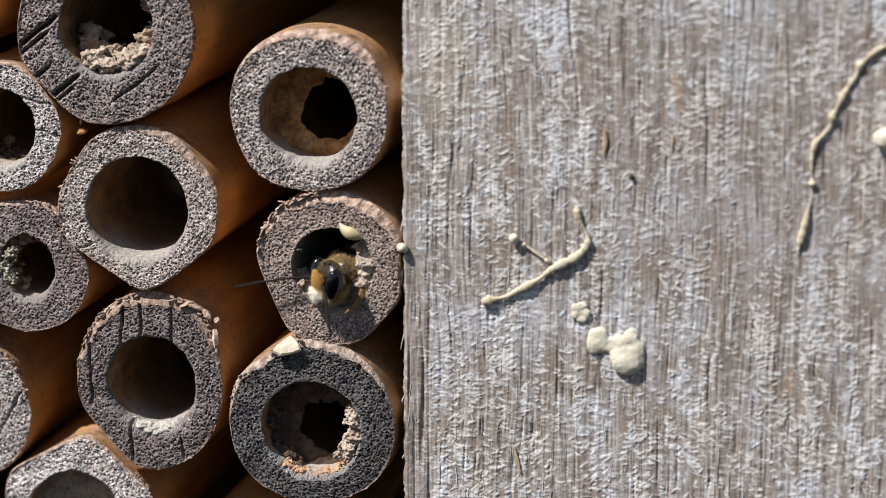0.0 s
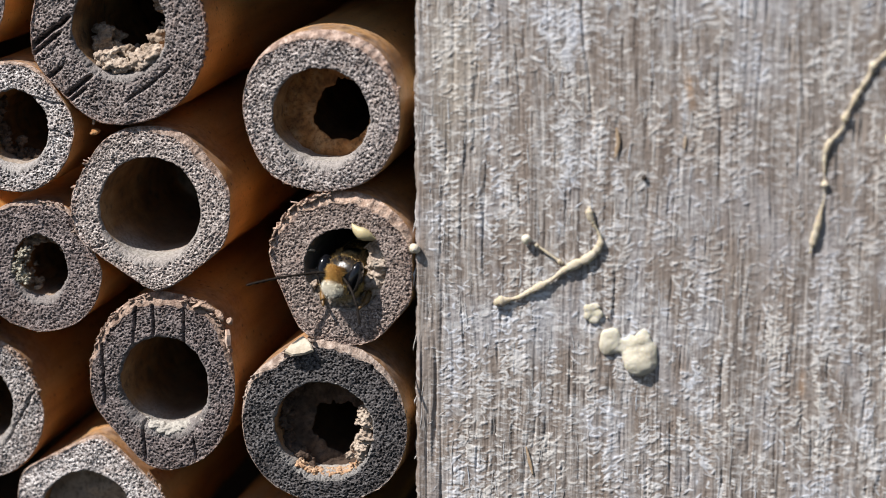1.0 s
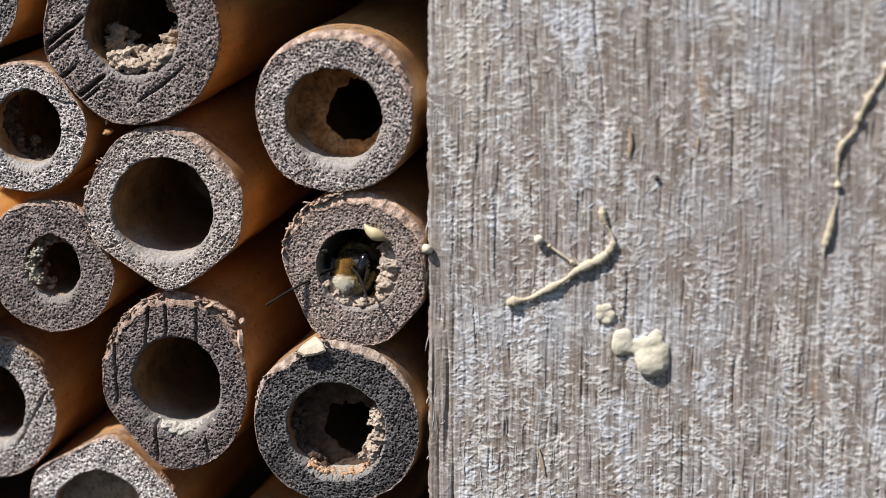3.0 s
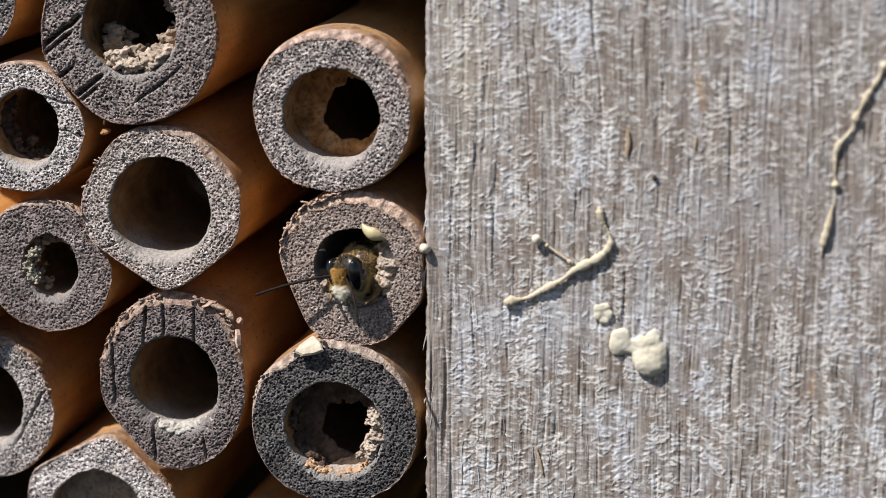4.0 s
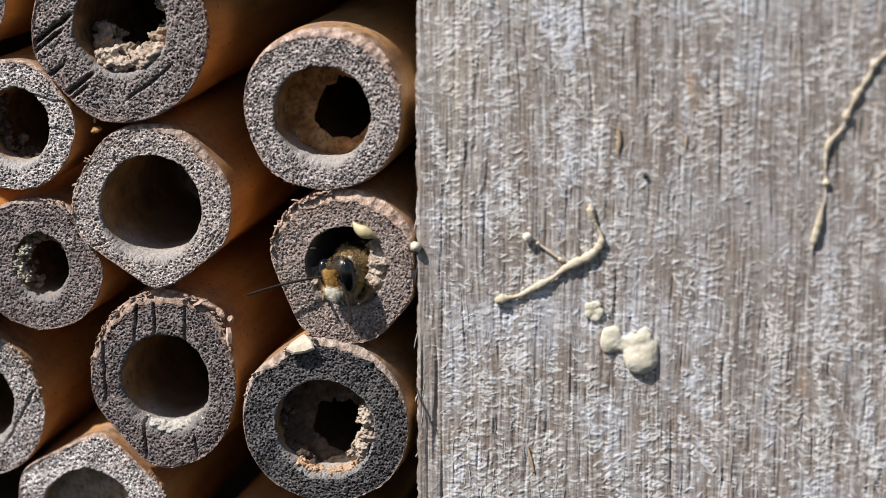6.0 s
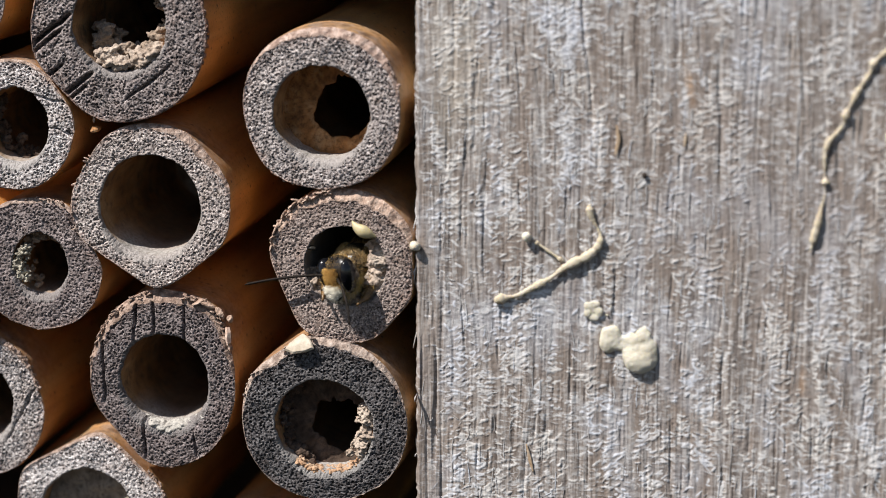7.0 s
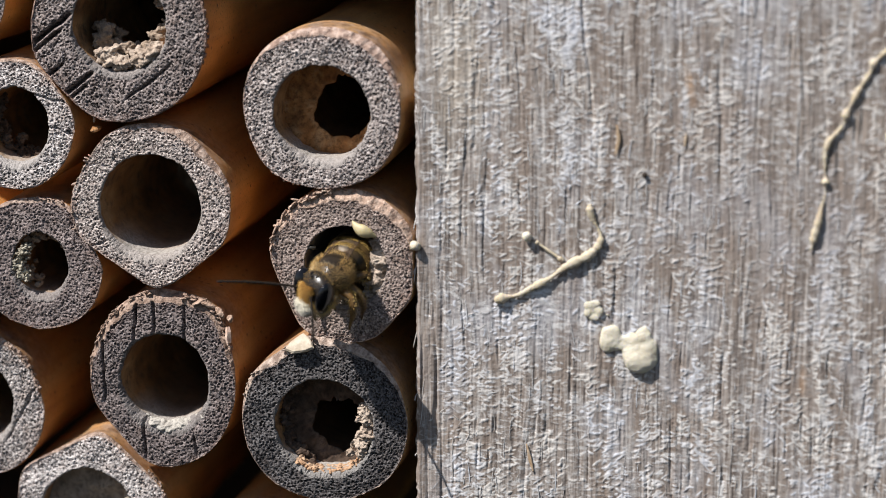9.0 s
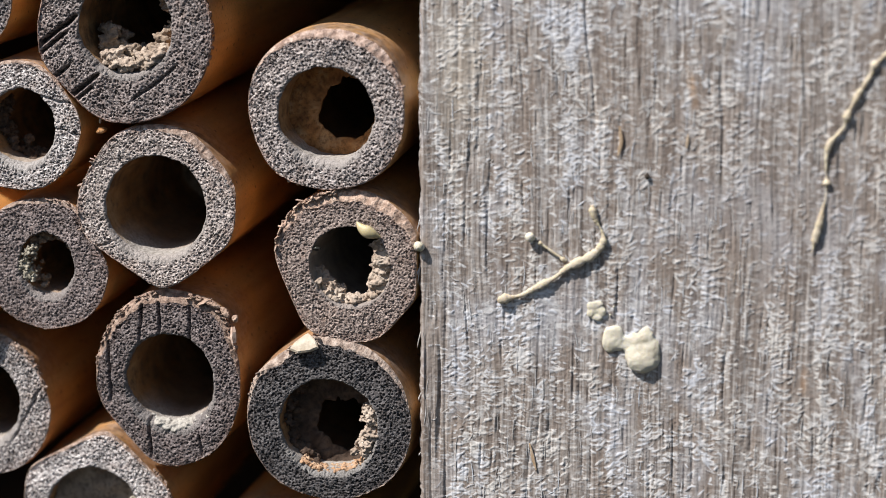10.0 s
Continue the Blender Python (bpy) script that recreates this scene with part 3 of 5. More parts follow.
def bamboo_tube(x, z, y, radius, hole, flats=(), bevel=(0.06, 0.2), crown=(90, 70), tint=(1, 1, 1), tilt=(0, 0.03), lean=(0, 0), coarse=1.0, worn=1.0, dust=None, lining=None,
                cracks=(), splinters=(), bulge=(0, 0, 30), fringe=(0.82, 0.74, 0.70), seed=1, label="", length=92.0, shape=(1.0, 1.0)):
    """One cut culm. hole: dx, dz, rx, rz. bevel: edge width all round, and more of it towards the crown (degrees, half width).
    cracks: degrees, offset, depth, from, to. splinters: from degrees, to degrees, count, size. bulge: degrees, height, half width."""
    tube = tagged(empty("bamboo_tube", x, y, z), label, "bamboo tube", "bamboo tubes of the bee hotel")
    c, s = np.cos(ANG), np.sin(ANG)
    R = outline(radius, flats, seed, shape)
    R = R + bulge[1] * np.exp(-(((np.degrees(ANG) - bulge[0] + 180) % 360 - 180) / bulge[2]) ** 2)
    ragged = (vnoise(c * radius / 0.3 + seed, s * radius / 0.3) - 0.5) * 0.13
    rin = 1 / np.sqrt((c / hole[2]) ** 2 + (s / hole[3]) ** 2) * (1 + 0.03 * (vnoise(c * 3 + seed, s * 3 + 2) - 0.5))
    rin = rin + (vnoise(c * 9 + seed, s * 9) - 0.5) * 0.10
    away = np.abs((np.degrees(ANG) - crown[0] + 180) % 360 - 180)
    w = bevel[0] + bevel[1] * np.clip(1 - (away / crown[1]) ** 2, 0, 1)
    w = np.maximum(w * (0.75 + 0.5 * vnoise(c * radius / 0.5 + seed + 5, s * radius / 0.5)), 0.05)

    def face_y(px, pz):
        return tilt[0] * px + tilt[1] * pz

    def ring(r, back, offx=0.0, offz=0.0):
        px, pz = offx + r * c, offz + r * s
        return px, pz, face_y(px, pz) + back

    # the sawn face, from the lip of the bore to the edge
    rows = []
    lip = worn * (0.14 + 0.42 * np.clip(-s, 0, 1) ** 1.5 + 0.12 * (vnoise(c * 3 + seed, s * 3 + 8) - 0.5))
    for k in range(7):
        t = k / 6
        px, pz, py = ring(rin + lip * (1 - math.cos(t * math.pi / 2)), lip * 1.5 * (1 - math.sin(t * math.pi / 2)), hole[0], hole[1])
        rows.append((px, pz, py))
    x0, z0, _ = rows[-1]
    ro = np.maximum(R - w, 0.1)
    x1, z1 = ro * c, ro * s
    for k in range(1, 61):
        t = k / 60
        px, pz = x0 + (x1 - x0) * t, z0 + (z1 - z0) * t
        rows.append((px, pz, face_y(px, pz)))
    P = np.array([np.stack([a, b, d], -1) for a, d, b in rows])
    px, py, pz = P[..., 0], P[..., 1], P[..., 2]
    q = seed * 17.3
    bumpy = (vnoise(px / 0.26 + q, pz / 0.26) - 0.5) * 0.07 + (vnoise(px / 0.12 + q, pz / 0.12 + 4) - 0.5) * 0.05 + (vnoise(px / 1.4 + q, pz / 1.4) - 0.5) * 0.22
    hole_d, hole_n = pits(px + (vnoise(px / 0.3, pz / 0.3) - 0.5) * 0.12, pz + (vnoise(px / 0.3 + 50, pz / 0.3) - 0.5) * 0.12, 0.235, seed)
    bumpy = bumpy * (0.4 + 0.6 * coarse) + coarse * 0.26 * hole_n * np.clip(1 - (hole_d / (0.22 + 0.22 * hole_n)) ** 2, 0, 1)
    edge = np.ones(len(rows))
    edge[:7] = np.linspace(0.6, 1.0, 7)
    edge[-2:] = 0.4
    py = py + bumpy * edge[:, None]
    for deg, off, depth, a, b in cracks:
        u = px * math.cos(radians(deg)) + pz * math.sin(radians(deg))
        v = -px * math.sin(radians(deg)) + pz * math.cos(radians(deg)) - off + (vnoise(u / 0.7 + q) - 0.5) * 0.16
        inside = 1 / (1 + np.exp(-(u - a) * 8)) / (1 + np.exp((u - b) * 8))
        py = py + depth * np.exp(-(v / (0.07 + 0.05 * depth)) ** 2) * inside
    full = np.stack([px, py, pz], -1)
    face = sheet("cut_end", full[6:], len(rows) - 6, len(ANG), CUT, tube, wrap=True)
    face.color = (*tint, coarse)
    ease = sheet("bore_lip", full[:7], 7, len(ANG), LIP, tube, "dusty rounded lip of the bore", wrap=True)
    ease.color = (*(dust or tint), 1)

    # the bleached edge between face and skin
    rows = []
    for k in range(8):
        t = k / 7
        r = ro + (R - ro) * t + ragged * math.sin(t * math.pi)
        ax, az, ay = ring(r, w * 0.85 * t ** 1.6)
        n = (vnoise(ax / 0.16 + q, az / 0.16, t * 2) - 0.5) * 0.12 * math.sin(max(t, 0.08) * math.pi)
        rows.append(np.stack([ax, ay + n, az], -1))
    rows[0] = np.stack([px[-1], py[-1], pz[-1]], -1)
    edge_ob = sheet("bleached_edge", np.array(rows), len(rows), len(ANG), RIM, tube, "frayed pale edge of the skin", wrap=True)
    edge_ob.color = (*fringe, 1)

    # skin outside, with its back end
    pick = ANG[::4]
    cc, ss = np.cos(pick), np.sin(pick)
    last = rows[-1][::4]
    shell = [last]
    for d in (0.4, 1.2, 3, 7, 14, 22, 30, 45, 60, 75, length):
        rr = R[::4] * (1 + 0.012 * math.sin(d * 0.35 + seed))
        shell.append(np.stack([rr * cc + lean[0] * d, last[:, 1] * max(0, 1 - d / 10) + d, rr * ss + lean[1] * d], -1))
    ri = rin[::4]
    shell.append(np.stack([hole[0] + ri * cc + lean[0] * length, np.full(len(cc), length), hole[1] + ri * ss + lean[1] * length], -1))
    g = Geo().add(np.concatenate(shell), grid_faces(len(shell), len(cc), True))
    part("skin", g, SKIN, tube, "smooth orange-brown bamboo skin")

    # the bore
    first = P[0][::4].copy()
    first[:, 1] = py[0][::4]
    wall = [first]
    for d in (0.9, 1.6, 2.4, 3.4, 4.6, 6, 8, 11, 15, 22, 35, 55, length):
        rr = ri * (1 + 0.03 * (vnoise(cc * 2.2 + seed, ss * 2.2, d / 2.5) - 0.5))
        wall.append(np.stack([hole[0] + rr * cc + lean[0] * d, first[:, 1] * max(0, 1 - d / 6) + d, hole[1] + rr * ss + lean[1] * d], -1))
    g = Geo().add(np.concatenate(wall), grid_faces(len(wall), len(cc), True))
    part("bore", g, lining or BORE, tube, "brown hollow inside of the tube")

    for a, b, count, size in splinters:
        g = Geo()
        for k in range(count * 3 // 2):
            t = radians(a + (b - a) * RNG.random())
            i = int((t % (2 * math.pi)) / (2 * math.pi) * len(ANG)) % len(ANG)
            r = R[i] - RNG.uniform(-0.1, 0.7) * w[i] * 0.5
            p = np.array([r * math.cos(t), face_y(r * math.cos(t), r * math.sin(t)) + RNG.uniform(0.0, 0.5), r * math.sin(t)])
            out, round_ = np.array([math.cos(t), 0, math.sin(t)]), np.array([-math.sin(t), 0, math.cos(t)])
            along = out * RNG.uniform(0.5, 1.0) + np.array([0, 1, 0]) * RNG.normal(-0.1, 0.3) + round_ * RNG.normal(0.25, 0.45)
            along = along / np.linalg.norm(along) * size * RNG.choice((0.4, 0.7, 1.0, 1.5), p=(0.3, 0.35, 0.25, 0.1))
            if RNG.random() < 0.92:
                lump(g, p, np.array((RNG.uniform(0.05, 0.12), RNG.uniform(0.1, 0.35), RNG.uniform(0.12, 0.35))) * (0.4 + size), 0.45, 2, 1.3,
                     (RNG.uniform(-25, 25), -math.degrees(t) + RNG.normal(0, 20), RNG.uniform(-25, 25)))
                continue
            curl = RNG.normal(0, 0.15, 3) * size
            tt = np.linspace(-0.5, 1, 6)[:, None]
            sweep(g, p + along * tt + curl * tt ** 2, RNG.uniform(0.06, 0.12) * np.array([0.7, 1, 1.15, 1.1, 0.9, 0.5]), 6, 0.6)
        part("splinter_fringe", g, RIM, tube, "frayed bamboo splinters").color = (*fringe, 1)
    return tube


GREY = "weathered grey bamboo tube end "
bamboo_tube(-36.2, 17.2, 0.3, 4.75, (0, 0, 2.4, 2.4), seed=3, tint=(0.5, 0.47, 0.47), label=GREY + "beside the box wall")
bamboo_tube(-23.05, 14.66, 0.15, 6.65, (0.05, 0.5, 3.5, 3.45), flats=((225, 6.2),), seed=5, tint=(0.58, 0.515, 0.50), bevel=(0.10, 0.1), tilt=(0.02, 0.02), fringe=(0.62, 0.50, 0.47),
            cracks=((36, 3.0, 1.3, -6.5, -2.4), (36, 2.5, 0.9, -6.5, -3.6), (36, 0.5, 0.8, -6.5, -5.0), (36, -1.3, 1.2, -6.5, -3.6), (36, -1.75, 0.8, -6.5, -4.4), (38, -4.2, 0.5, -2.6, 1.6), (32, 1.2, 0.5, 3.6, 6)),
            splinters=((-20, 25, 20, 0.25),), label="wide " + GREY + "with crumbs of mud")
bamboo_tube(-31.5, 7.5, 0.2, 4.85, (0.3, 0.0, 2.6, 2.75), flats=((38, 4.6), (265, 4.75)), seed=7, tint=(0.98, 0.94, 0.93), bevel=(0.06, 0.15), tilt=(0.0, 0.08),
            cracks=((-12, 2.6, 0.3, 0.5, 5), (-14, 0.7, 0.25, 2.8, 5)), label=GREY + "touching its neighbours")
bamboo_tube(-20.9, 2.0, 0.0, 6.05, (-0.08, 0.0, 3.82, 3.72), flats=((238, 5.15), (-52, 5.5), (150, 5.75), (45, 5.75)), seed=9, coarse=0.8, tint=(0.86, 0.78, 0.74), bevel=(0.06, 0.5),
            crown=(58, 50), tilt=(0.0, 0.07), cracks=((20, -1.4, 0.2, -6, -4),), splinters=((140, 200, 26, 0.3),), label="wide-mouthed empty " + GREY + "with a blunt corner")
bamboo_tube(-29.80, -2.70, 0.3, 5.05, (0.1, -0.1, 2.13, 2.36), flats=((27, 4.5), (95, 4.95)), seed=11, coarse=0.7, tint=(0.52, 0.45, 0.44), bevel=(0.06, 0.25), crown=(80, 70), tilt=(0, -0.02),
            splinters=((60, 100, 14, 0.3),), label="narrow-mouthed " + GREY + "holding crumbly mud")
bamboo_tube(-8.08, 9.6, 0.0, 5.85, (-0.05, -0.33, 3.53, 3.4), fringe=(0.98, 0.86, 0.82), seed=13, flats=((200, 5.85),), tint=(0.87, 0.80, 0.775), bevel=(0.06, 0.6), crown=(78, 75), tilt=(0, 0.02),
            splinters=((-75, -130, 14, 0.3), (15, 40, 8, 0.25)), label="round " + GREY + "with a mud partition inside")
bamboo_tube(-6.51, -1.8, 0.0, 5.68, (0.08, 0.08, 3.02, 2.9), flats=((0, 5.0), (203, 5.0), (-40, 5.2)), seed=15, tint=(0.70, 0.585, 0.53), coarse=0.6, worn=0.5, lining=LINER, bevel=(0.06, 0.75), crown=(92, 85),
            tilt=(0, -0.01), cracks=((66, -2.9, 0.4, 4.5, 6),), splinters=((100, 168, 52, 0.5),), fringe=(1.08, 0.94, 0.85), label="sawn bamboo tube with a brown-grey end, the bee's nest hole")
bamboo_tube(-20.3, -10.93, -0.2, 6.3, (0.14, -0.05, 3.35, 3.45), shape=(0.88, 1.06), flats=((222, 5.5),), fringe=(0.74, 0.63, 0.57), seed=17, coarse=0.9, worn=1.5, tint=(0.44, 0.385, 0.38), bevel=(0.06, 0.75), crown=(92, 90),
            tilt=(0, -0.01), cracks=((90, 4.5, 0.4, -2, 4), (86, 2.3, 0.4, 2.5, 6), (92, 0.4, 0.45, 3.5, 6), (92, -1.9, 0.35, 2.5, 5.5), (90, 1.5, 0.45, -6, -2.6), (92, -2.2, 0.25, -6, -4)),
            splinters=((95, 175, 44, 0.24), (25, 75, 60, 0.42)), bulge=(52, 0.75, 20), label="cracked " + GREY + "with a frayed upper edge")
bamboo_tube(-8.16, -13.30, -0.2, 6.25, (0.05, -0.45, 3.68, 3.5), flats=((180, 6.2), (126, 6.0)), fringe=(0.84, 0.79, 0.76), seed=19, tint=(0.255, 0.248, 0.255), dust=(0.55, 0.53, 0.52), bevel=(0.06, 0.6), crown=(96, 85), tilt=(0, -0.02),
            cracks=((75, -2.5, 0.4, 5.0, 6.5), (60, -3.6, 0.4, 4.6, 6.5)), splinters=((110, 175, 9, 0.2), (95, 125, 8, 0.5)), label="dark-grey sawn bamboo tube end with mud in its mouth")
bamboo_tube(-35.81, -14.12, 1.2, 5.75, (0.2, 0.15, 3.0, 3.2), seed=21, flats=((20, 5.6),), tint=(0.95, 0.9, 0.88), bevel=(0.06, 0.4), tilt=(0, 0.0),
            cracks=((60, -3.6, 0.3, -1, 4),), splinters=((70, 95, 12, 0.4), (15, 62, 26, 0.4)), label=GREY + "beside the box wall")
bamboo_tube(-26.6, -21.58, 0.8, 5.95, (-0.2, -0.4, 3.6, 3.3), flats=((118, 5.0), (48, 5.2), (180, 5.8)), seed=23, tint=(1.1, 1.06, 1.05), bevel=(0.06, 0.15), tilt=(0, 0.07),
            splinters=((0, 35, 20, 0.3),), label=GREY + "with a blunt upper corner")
# Unseen tube, added at the left to keep sun off its neighbours.
bamboo_tube(-39.75, -4.6, 0.0, 5.5, (0, 0, 2.8, 2.8), seed=27, tint=(0.8, 0.78, 0.78), label=GREY + "added out of view to shade its neighbours")
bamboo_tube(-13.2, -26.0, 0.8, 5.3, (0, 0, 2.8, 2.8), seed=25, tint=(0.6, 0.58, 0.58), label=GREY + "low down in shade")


# ---- chips caught on the edges ----
def wood_chip(x, y, z, size, turn, label, material=RIM):
    g = Geo()
    lump(g, (0, 0, 0), size, 0.25, 2, 1.2, turn)
    ob = part("wood_chip", g, material, None, label, smooth=False)
    ob.location = (x * MM, y * MM, z * MM)
    return tagged(ob, category="wood chip")


g = Geo()
sweep(g, [(0.03, 0.05, -0.62), (0.0, 0.0, -0.2), (0.02, -0.03, 0.2), (-0.03, 0.02, 0.58)], [0.2, 0.25, 0.22, 0.16], 4, 0.6)
splinter = tagged(part("wood_chip", g, SLIVER, None, "pale pinkish bamboo splinter stuck to a frayed tube edge", smooth=False), category="wood chip")
splinter.location = (-15.15 * MM, -0.4 * MM, -7.2 * MM)


def skin_flake(x, y, z):
    """A torn plate of bamboo skin, angular, thin at its broken end."""
    rim = ((-1.0, -0.62), (-0.65, -0.08), (0.10, 0.55), (0.32, 0.66), (0.75, 0.36), (1.02, 0.02), (1.18, -0.38), (0.62, -0.66), (-0.30, -0.84))
    g = Geo()
    mid = [(0.9 * a, -0.16 - 0.05 * b, 0.85 * b) for a, b in rim]
    back = [(a, 0.12, b) for a, b in rim]
    front = [(a, -0.06 - 0.08 * b, b) for a, b in rim]
    n = len(rim)
    f = [(k, (k + 1) % n, n + (k + 1) % n, n + k) for k in range(n)] + [(n + k, n + (k + 1) % n, 2 * n + (k + 1) % n, 2 * n + k) for k in range(n)]
    f += [(2 * n + k, 2 * n + (k + 1) % n, 3 * n) for k in range(n)]
    g.add(back + front + mid + [(0.15, -0.2, -0.1)], f + [tuple(range(n))[::-1]])
    ob = part("wood_chip", g, FLAKE, None, "cream flake of bamboo skin on a tube edge", smooth=False)
    ob.matrix_world = pose(x * MM, y * MM, z * MM, -28, 0, 0)
    return tagged(ob, category="wood chip")


skin_flake(-9.83, -0.50, -7.46)
for x, z, size, turn in ((-17.35, -4.92, (0.55, 0.22, 0.16), (10, -20, 8)), (-16.55, -5.12, (0.62, 0.25, 0.20), (-14, 22, 14)), (-15.75, -5.62, (0.50, 0.28, 0.24), (20, 48, -12)), (-15.0, -6.02, (0.26, 0.24, 0.30), (0, 15, 20))):
    wood_chip(x, -0.30, z, size, turn, "pale splinter of bamboo peeling from a frayed tube edge").color = (0.92, 0.78, 0.68, 1)
wood_chip(-25.3, 0.9, 8.1, (0.11, 0.1, 0.36), (10, 14, 0), "pale bamboo crumb caught between tubes")
wood_chip(-25.2, 0.8, 7.35, (0.42, 0.3, 0.2), (25, -20, 30), "brown bamboo crumb caught between tubes", EARTH)


# ---- mud in the tubes ----
def mud_ring(x, y, z, radius, start, end, count, size, depth, material, label, spread=0.25, level=3, melt=2):
    """A collar of mud pellets inside a bore, from one angle to another."""
    g = Geo()
    for k in range(count):
        t = radians(start + (end - start) * (k + RNG.uniform(0.1, 0.9)) / count)
        s = size * RNG.uniform(0.65, 1.25)
        r = radius - s * RNG.uniform(-0.1, 0.55) - abs(RNG.normal(0, spread))
        lump(g, (r * math.cos(t), RNG.uniform(*depth), r * math.sin(t)), (s, s * RNG.uniform(0.7, 1.1), s * RNG.uniform(0.7, 1.0)), 0.7, level, 1.9)
    ob = part("mud_collar", fused(g, 0.06 if melt else 0.045, 0.13 if melt else 0.07, 3.2 if melt else 6.0, melt), material, None, label)
    ob.location = (x * MM, y * MM, z * MM)
    return tagged(ob, category="mud")


def mud_partition(x, y, z, radius, gap, material, label, ragged=0.12):
    """A thin mud wall across a bore. gap: dx, dz, radius of the hole left in it (0: none)."""
    g = Geo()
    t = np.linspace(0, 2 * np.pi, 120, endpoint=False)
    c, s = np.cos(t), np.sin(t)
    rows = []
    hole = gap[2] * (1 + ragged * 2 * (vnoise(c * 1.3 + x, s * 1.3 + z) - 0.5) + ragged * (vnoise(c * 4 + x, s * 4) - 0.5) + ragged * 0.6 * (vnoise(c * 11 + x, s * 11) - 0.5))
    for side in (0, 1):
        for k in (range(14) if side == 0 else range(13, -1, -1)):
            u = k / 13
            px = (gap[0] + hole * c) * u + radius * c * (1 - u)
            pz = (gap[1] + hole * s) * u + radius * s * (1 - u)
            py = (vnoise(px / 0.8 + x, pz / 0.8) - 0.5) * 0.5 + (vnoise(px / 0.3, pz / 0.3 + z) - 0.5) * 0.2 + (0.8 if side else 0) * (1 - 0.75 * u ** 3) + 0.3 * u * u
            rows.append(np.stack([px, py, pz], -1))
    g.add(np.concatenate(rows), grid_faces(len(rows), len(t), True))
    ob = part("mud_partition", g, material, None, label)
    ob.location = (x * MM, y * MM, z * MM)
    return tagged(ob, category="mud")


# the wide tube
mud_ring(-22.85, 0.5, 15.2, 3.35, 235, 330, 14, 0.48, (0.1, 0.9), MUD, "pale dry mud crumbs on the lip of a tube")
mud_ring(-22.8, 1.8, 15.3, 3.4, 195, 400, 46, 0.60, (0.2, 2.2), DUST, "broken brown mud wall inside a tube", 0.45)
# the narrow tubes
# crumbs lying in shadow: the shade is in their dark colour
mud_ring(-31.2, 0.2, 7.5, 2.75, 140, 290, 46, 0.32, (2.0, 3.4), SHADED_EARTH, "mud crumbs in a tube mouth, coloured dark for shade", 0.35)
mud_ring(-30.35, 0.4, -2.85, 1.5, 100, 255, 150, 0.12, (-0.1, 0.6), GRIT, "grey crumbly mud hanging in a tube mouth", 0.36, 2, 0)
mud_ring(-29.7, 0.9, -2.80, 2.25, 35, 255, 90, 0.24, (0.5, 1.8), DUST, "brown crumbling mud inside a tube mouth", 0.3, 3, 1)
# the round tube
mud_partition(-8.10, 3.0, 9.27, 3.62, (0.88, 0.0, 2.15), EARTH, "blotched orange-brown mud partition with a ragged hole in it", 0.20)
# the nest
mud_ring(-6.44, 0.1, -1.72, 3.05, 200, 376, 17, 0.64, (0.7, 1.4), MUD, "pale mud collar inside the nest hole", 0.10)
mud_ring(-6.44, 0.1, -1.72, 3.05, 205, 376, 26, 0.34, (0.3, 0.9), MUD, "pale mud pellets on the nest collar", 0.2)
mud_ring(-6.4, 0.2, -1.75, 2.75, 322, 394, 15, 0.66, (0.5, 1.5), MUD, "pale crumbling mud wall at the side of the nest hole", 0.15)
# the dark tube
mud_ring(-8.05, -0.2, -13.7, 3.55, 312, 388, 70, 0.32, (0.2, 1.3), MUD, "pale granular mud at the side of a tube mouth", 0.42, 3, 0)
mud_ring(-8.05, -0.1, -13.7, 3.82, 232, 320, 230, 0.17, (0.2, 1.5), CLAY, "orange clay crumbs on the floor of a tube mouth", 0.10, 2, 0)
mud_partition(-8.05, 2.0, -13.7, 3.75, (0.40, -0.35, 1.95), SHADED_EARTH, "broken brown mud partition in a dark tube", 0.22)
mud_ring(-8.05, 0.9, -13.7, 3.75, 20, 250, 110, 0.3, (0.2, 1.6), SHADED_EARTH, "dark crumbling mud round the inside of a tube", 0.25)
# sandy floors
g = Geo()
for x, z, a, c in ((-1.3, -3.60, 0.8, 0.35), (-0.5, -3.85, 0.9, 0.45), (0.4, -3.95, 1.0, 0.52), (1.3, -3.82, 1.0, 0.52), (2.1, -3.42, 0.8, 0.46), (2.6, -2.85, 0.5, 0.40), (1.1, -3.50, 1.0, 0.32)):
    lump(g, (x, 0.75, z), (a, 0.75, c), 0.3, 4, 2.0)
for _ in range(70):
    x = RNG.uniform(-1.7, 2.8)
    lump(g, (x, RNG.uniform(0.1, 0.9), -3.85 + 0.16 * (x - 0.3) ** 2 + RNG.uniform(-0.25, 0.4)), np.full(3, RNG.uniform(0.06, 0.15)), 0.5, 2, 1.8)
ledge = tagged(part("sand_ledge", fused(g, 0.06, 0.06, 5.0, 0), SAND, None, "pale grey sand lying on the floor of a tube mouth"), category="sand")
ledge.location = (-20.1 * MM, 0.0, -10.95 * MM)
mud_partition(-20.2, 17.0, -10.9, 3.4, (0.3, 0.2, 0.5), DUST, "brown partition deep in a tube")
mud_partition(-20.95, 18.0, 2.0, 3.9, (1.3, 0.6, 0.45), DUST, "brown partition deep in an empty tube")
mud_partition(-26.6, 2.4, -21.9, 3.75, (1.8, -1.6, 0.3), DUST, "grey-brown mud partition closing a tube")
mud_ring(-26.6, 0.4, -21.9, 3.6, -25, 20, 24, 0.3, (0.8, 2.2), GRIT, "grey sandy mud in a tube mouth", 0.35)


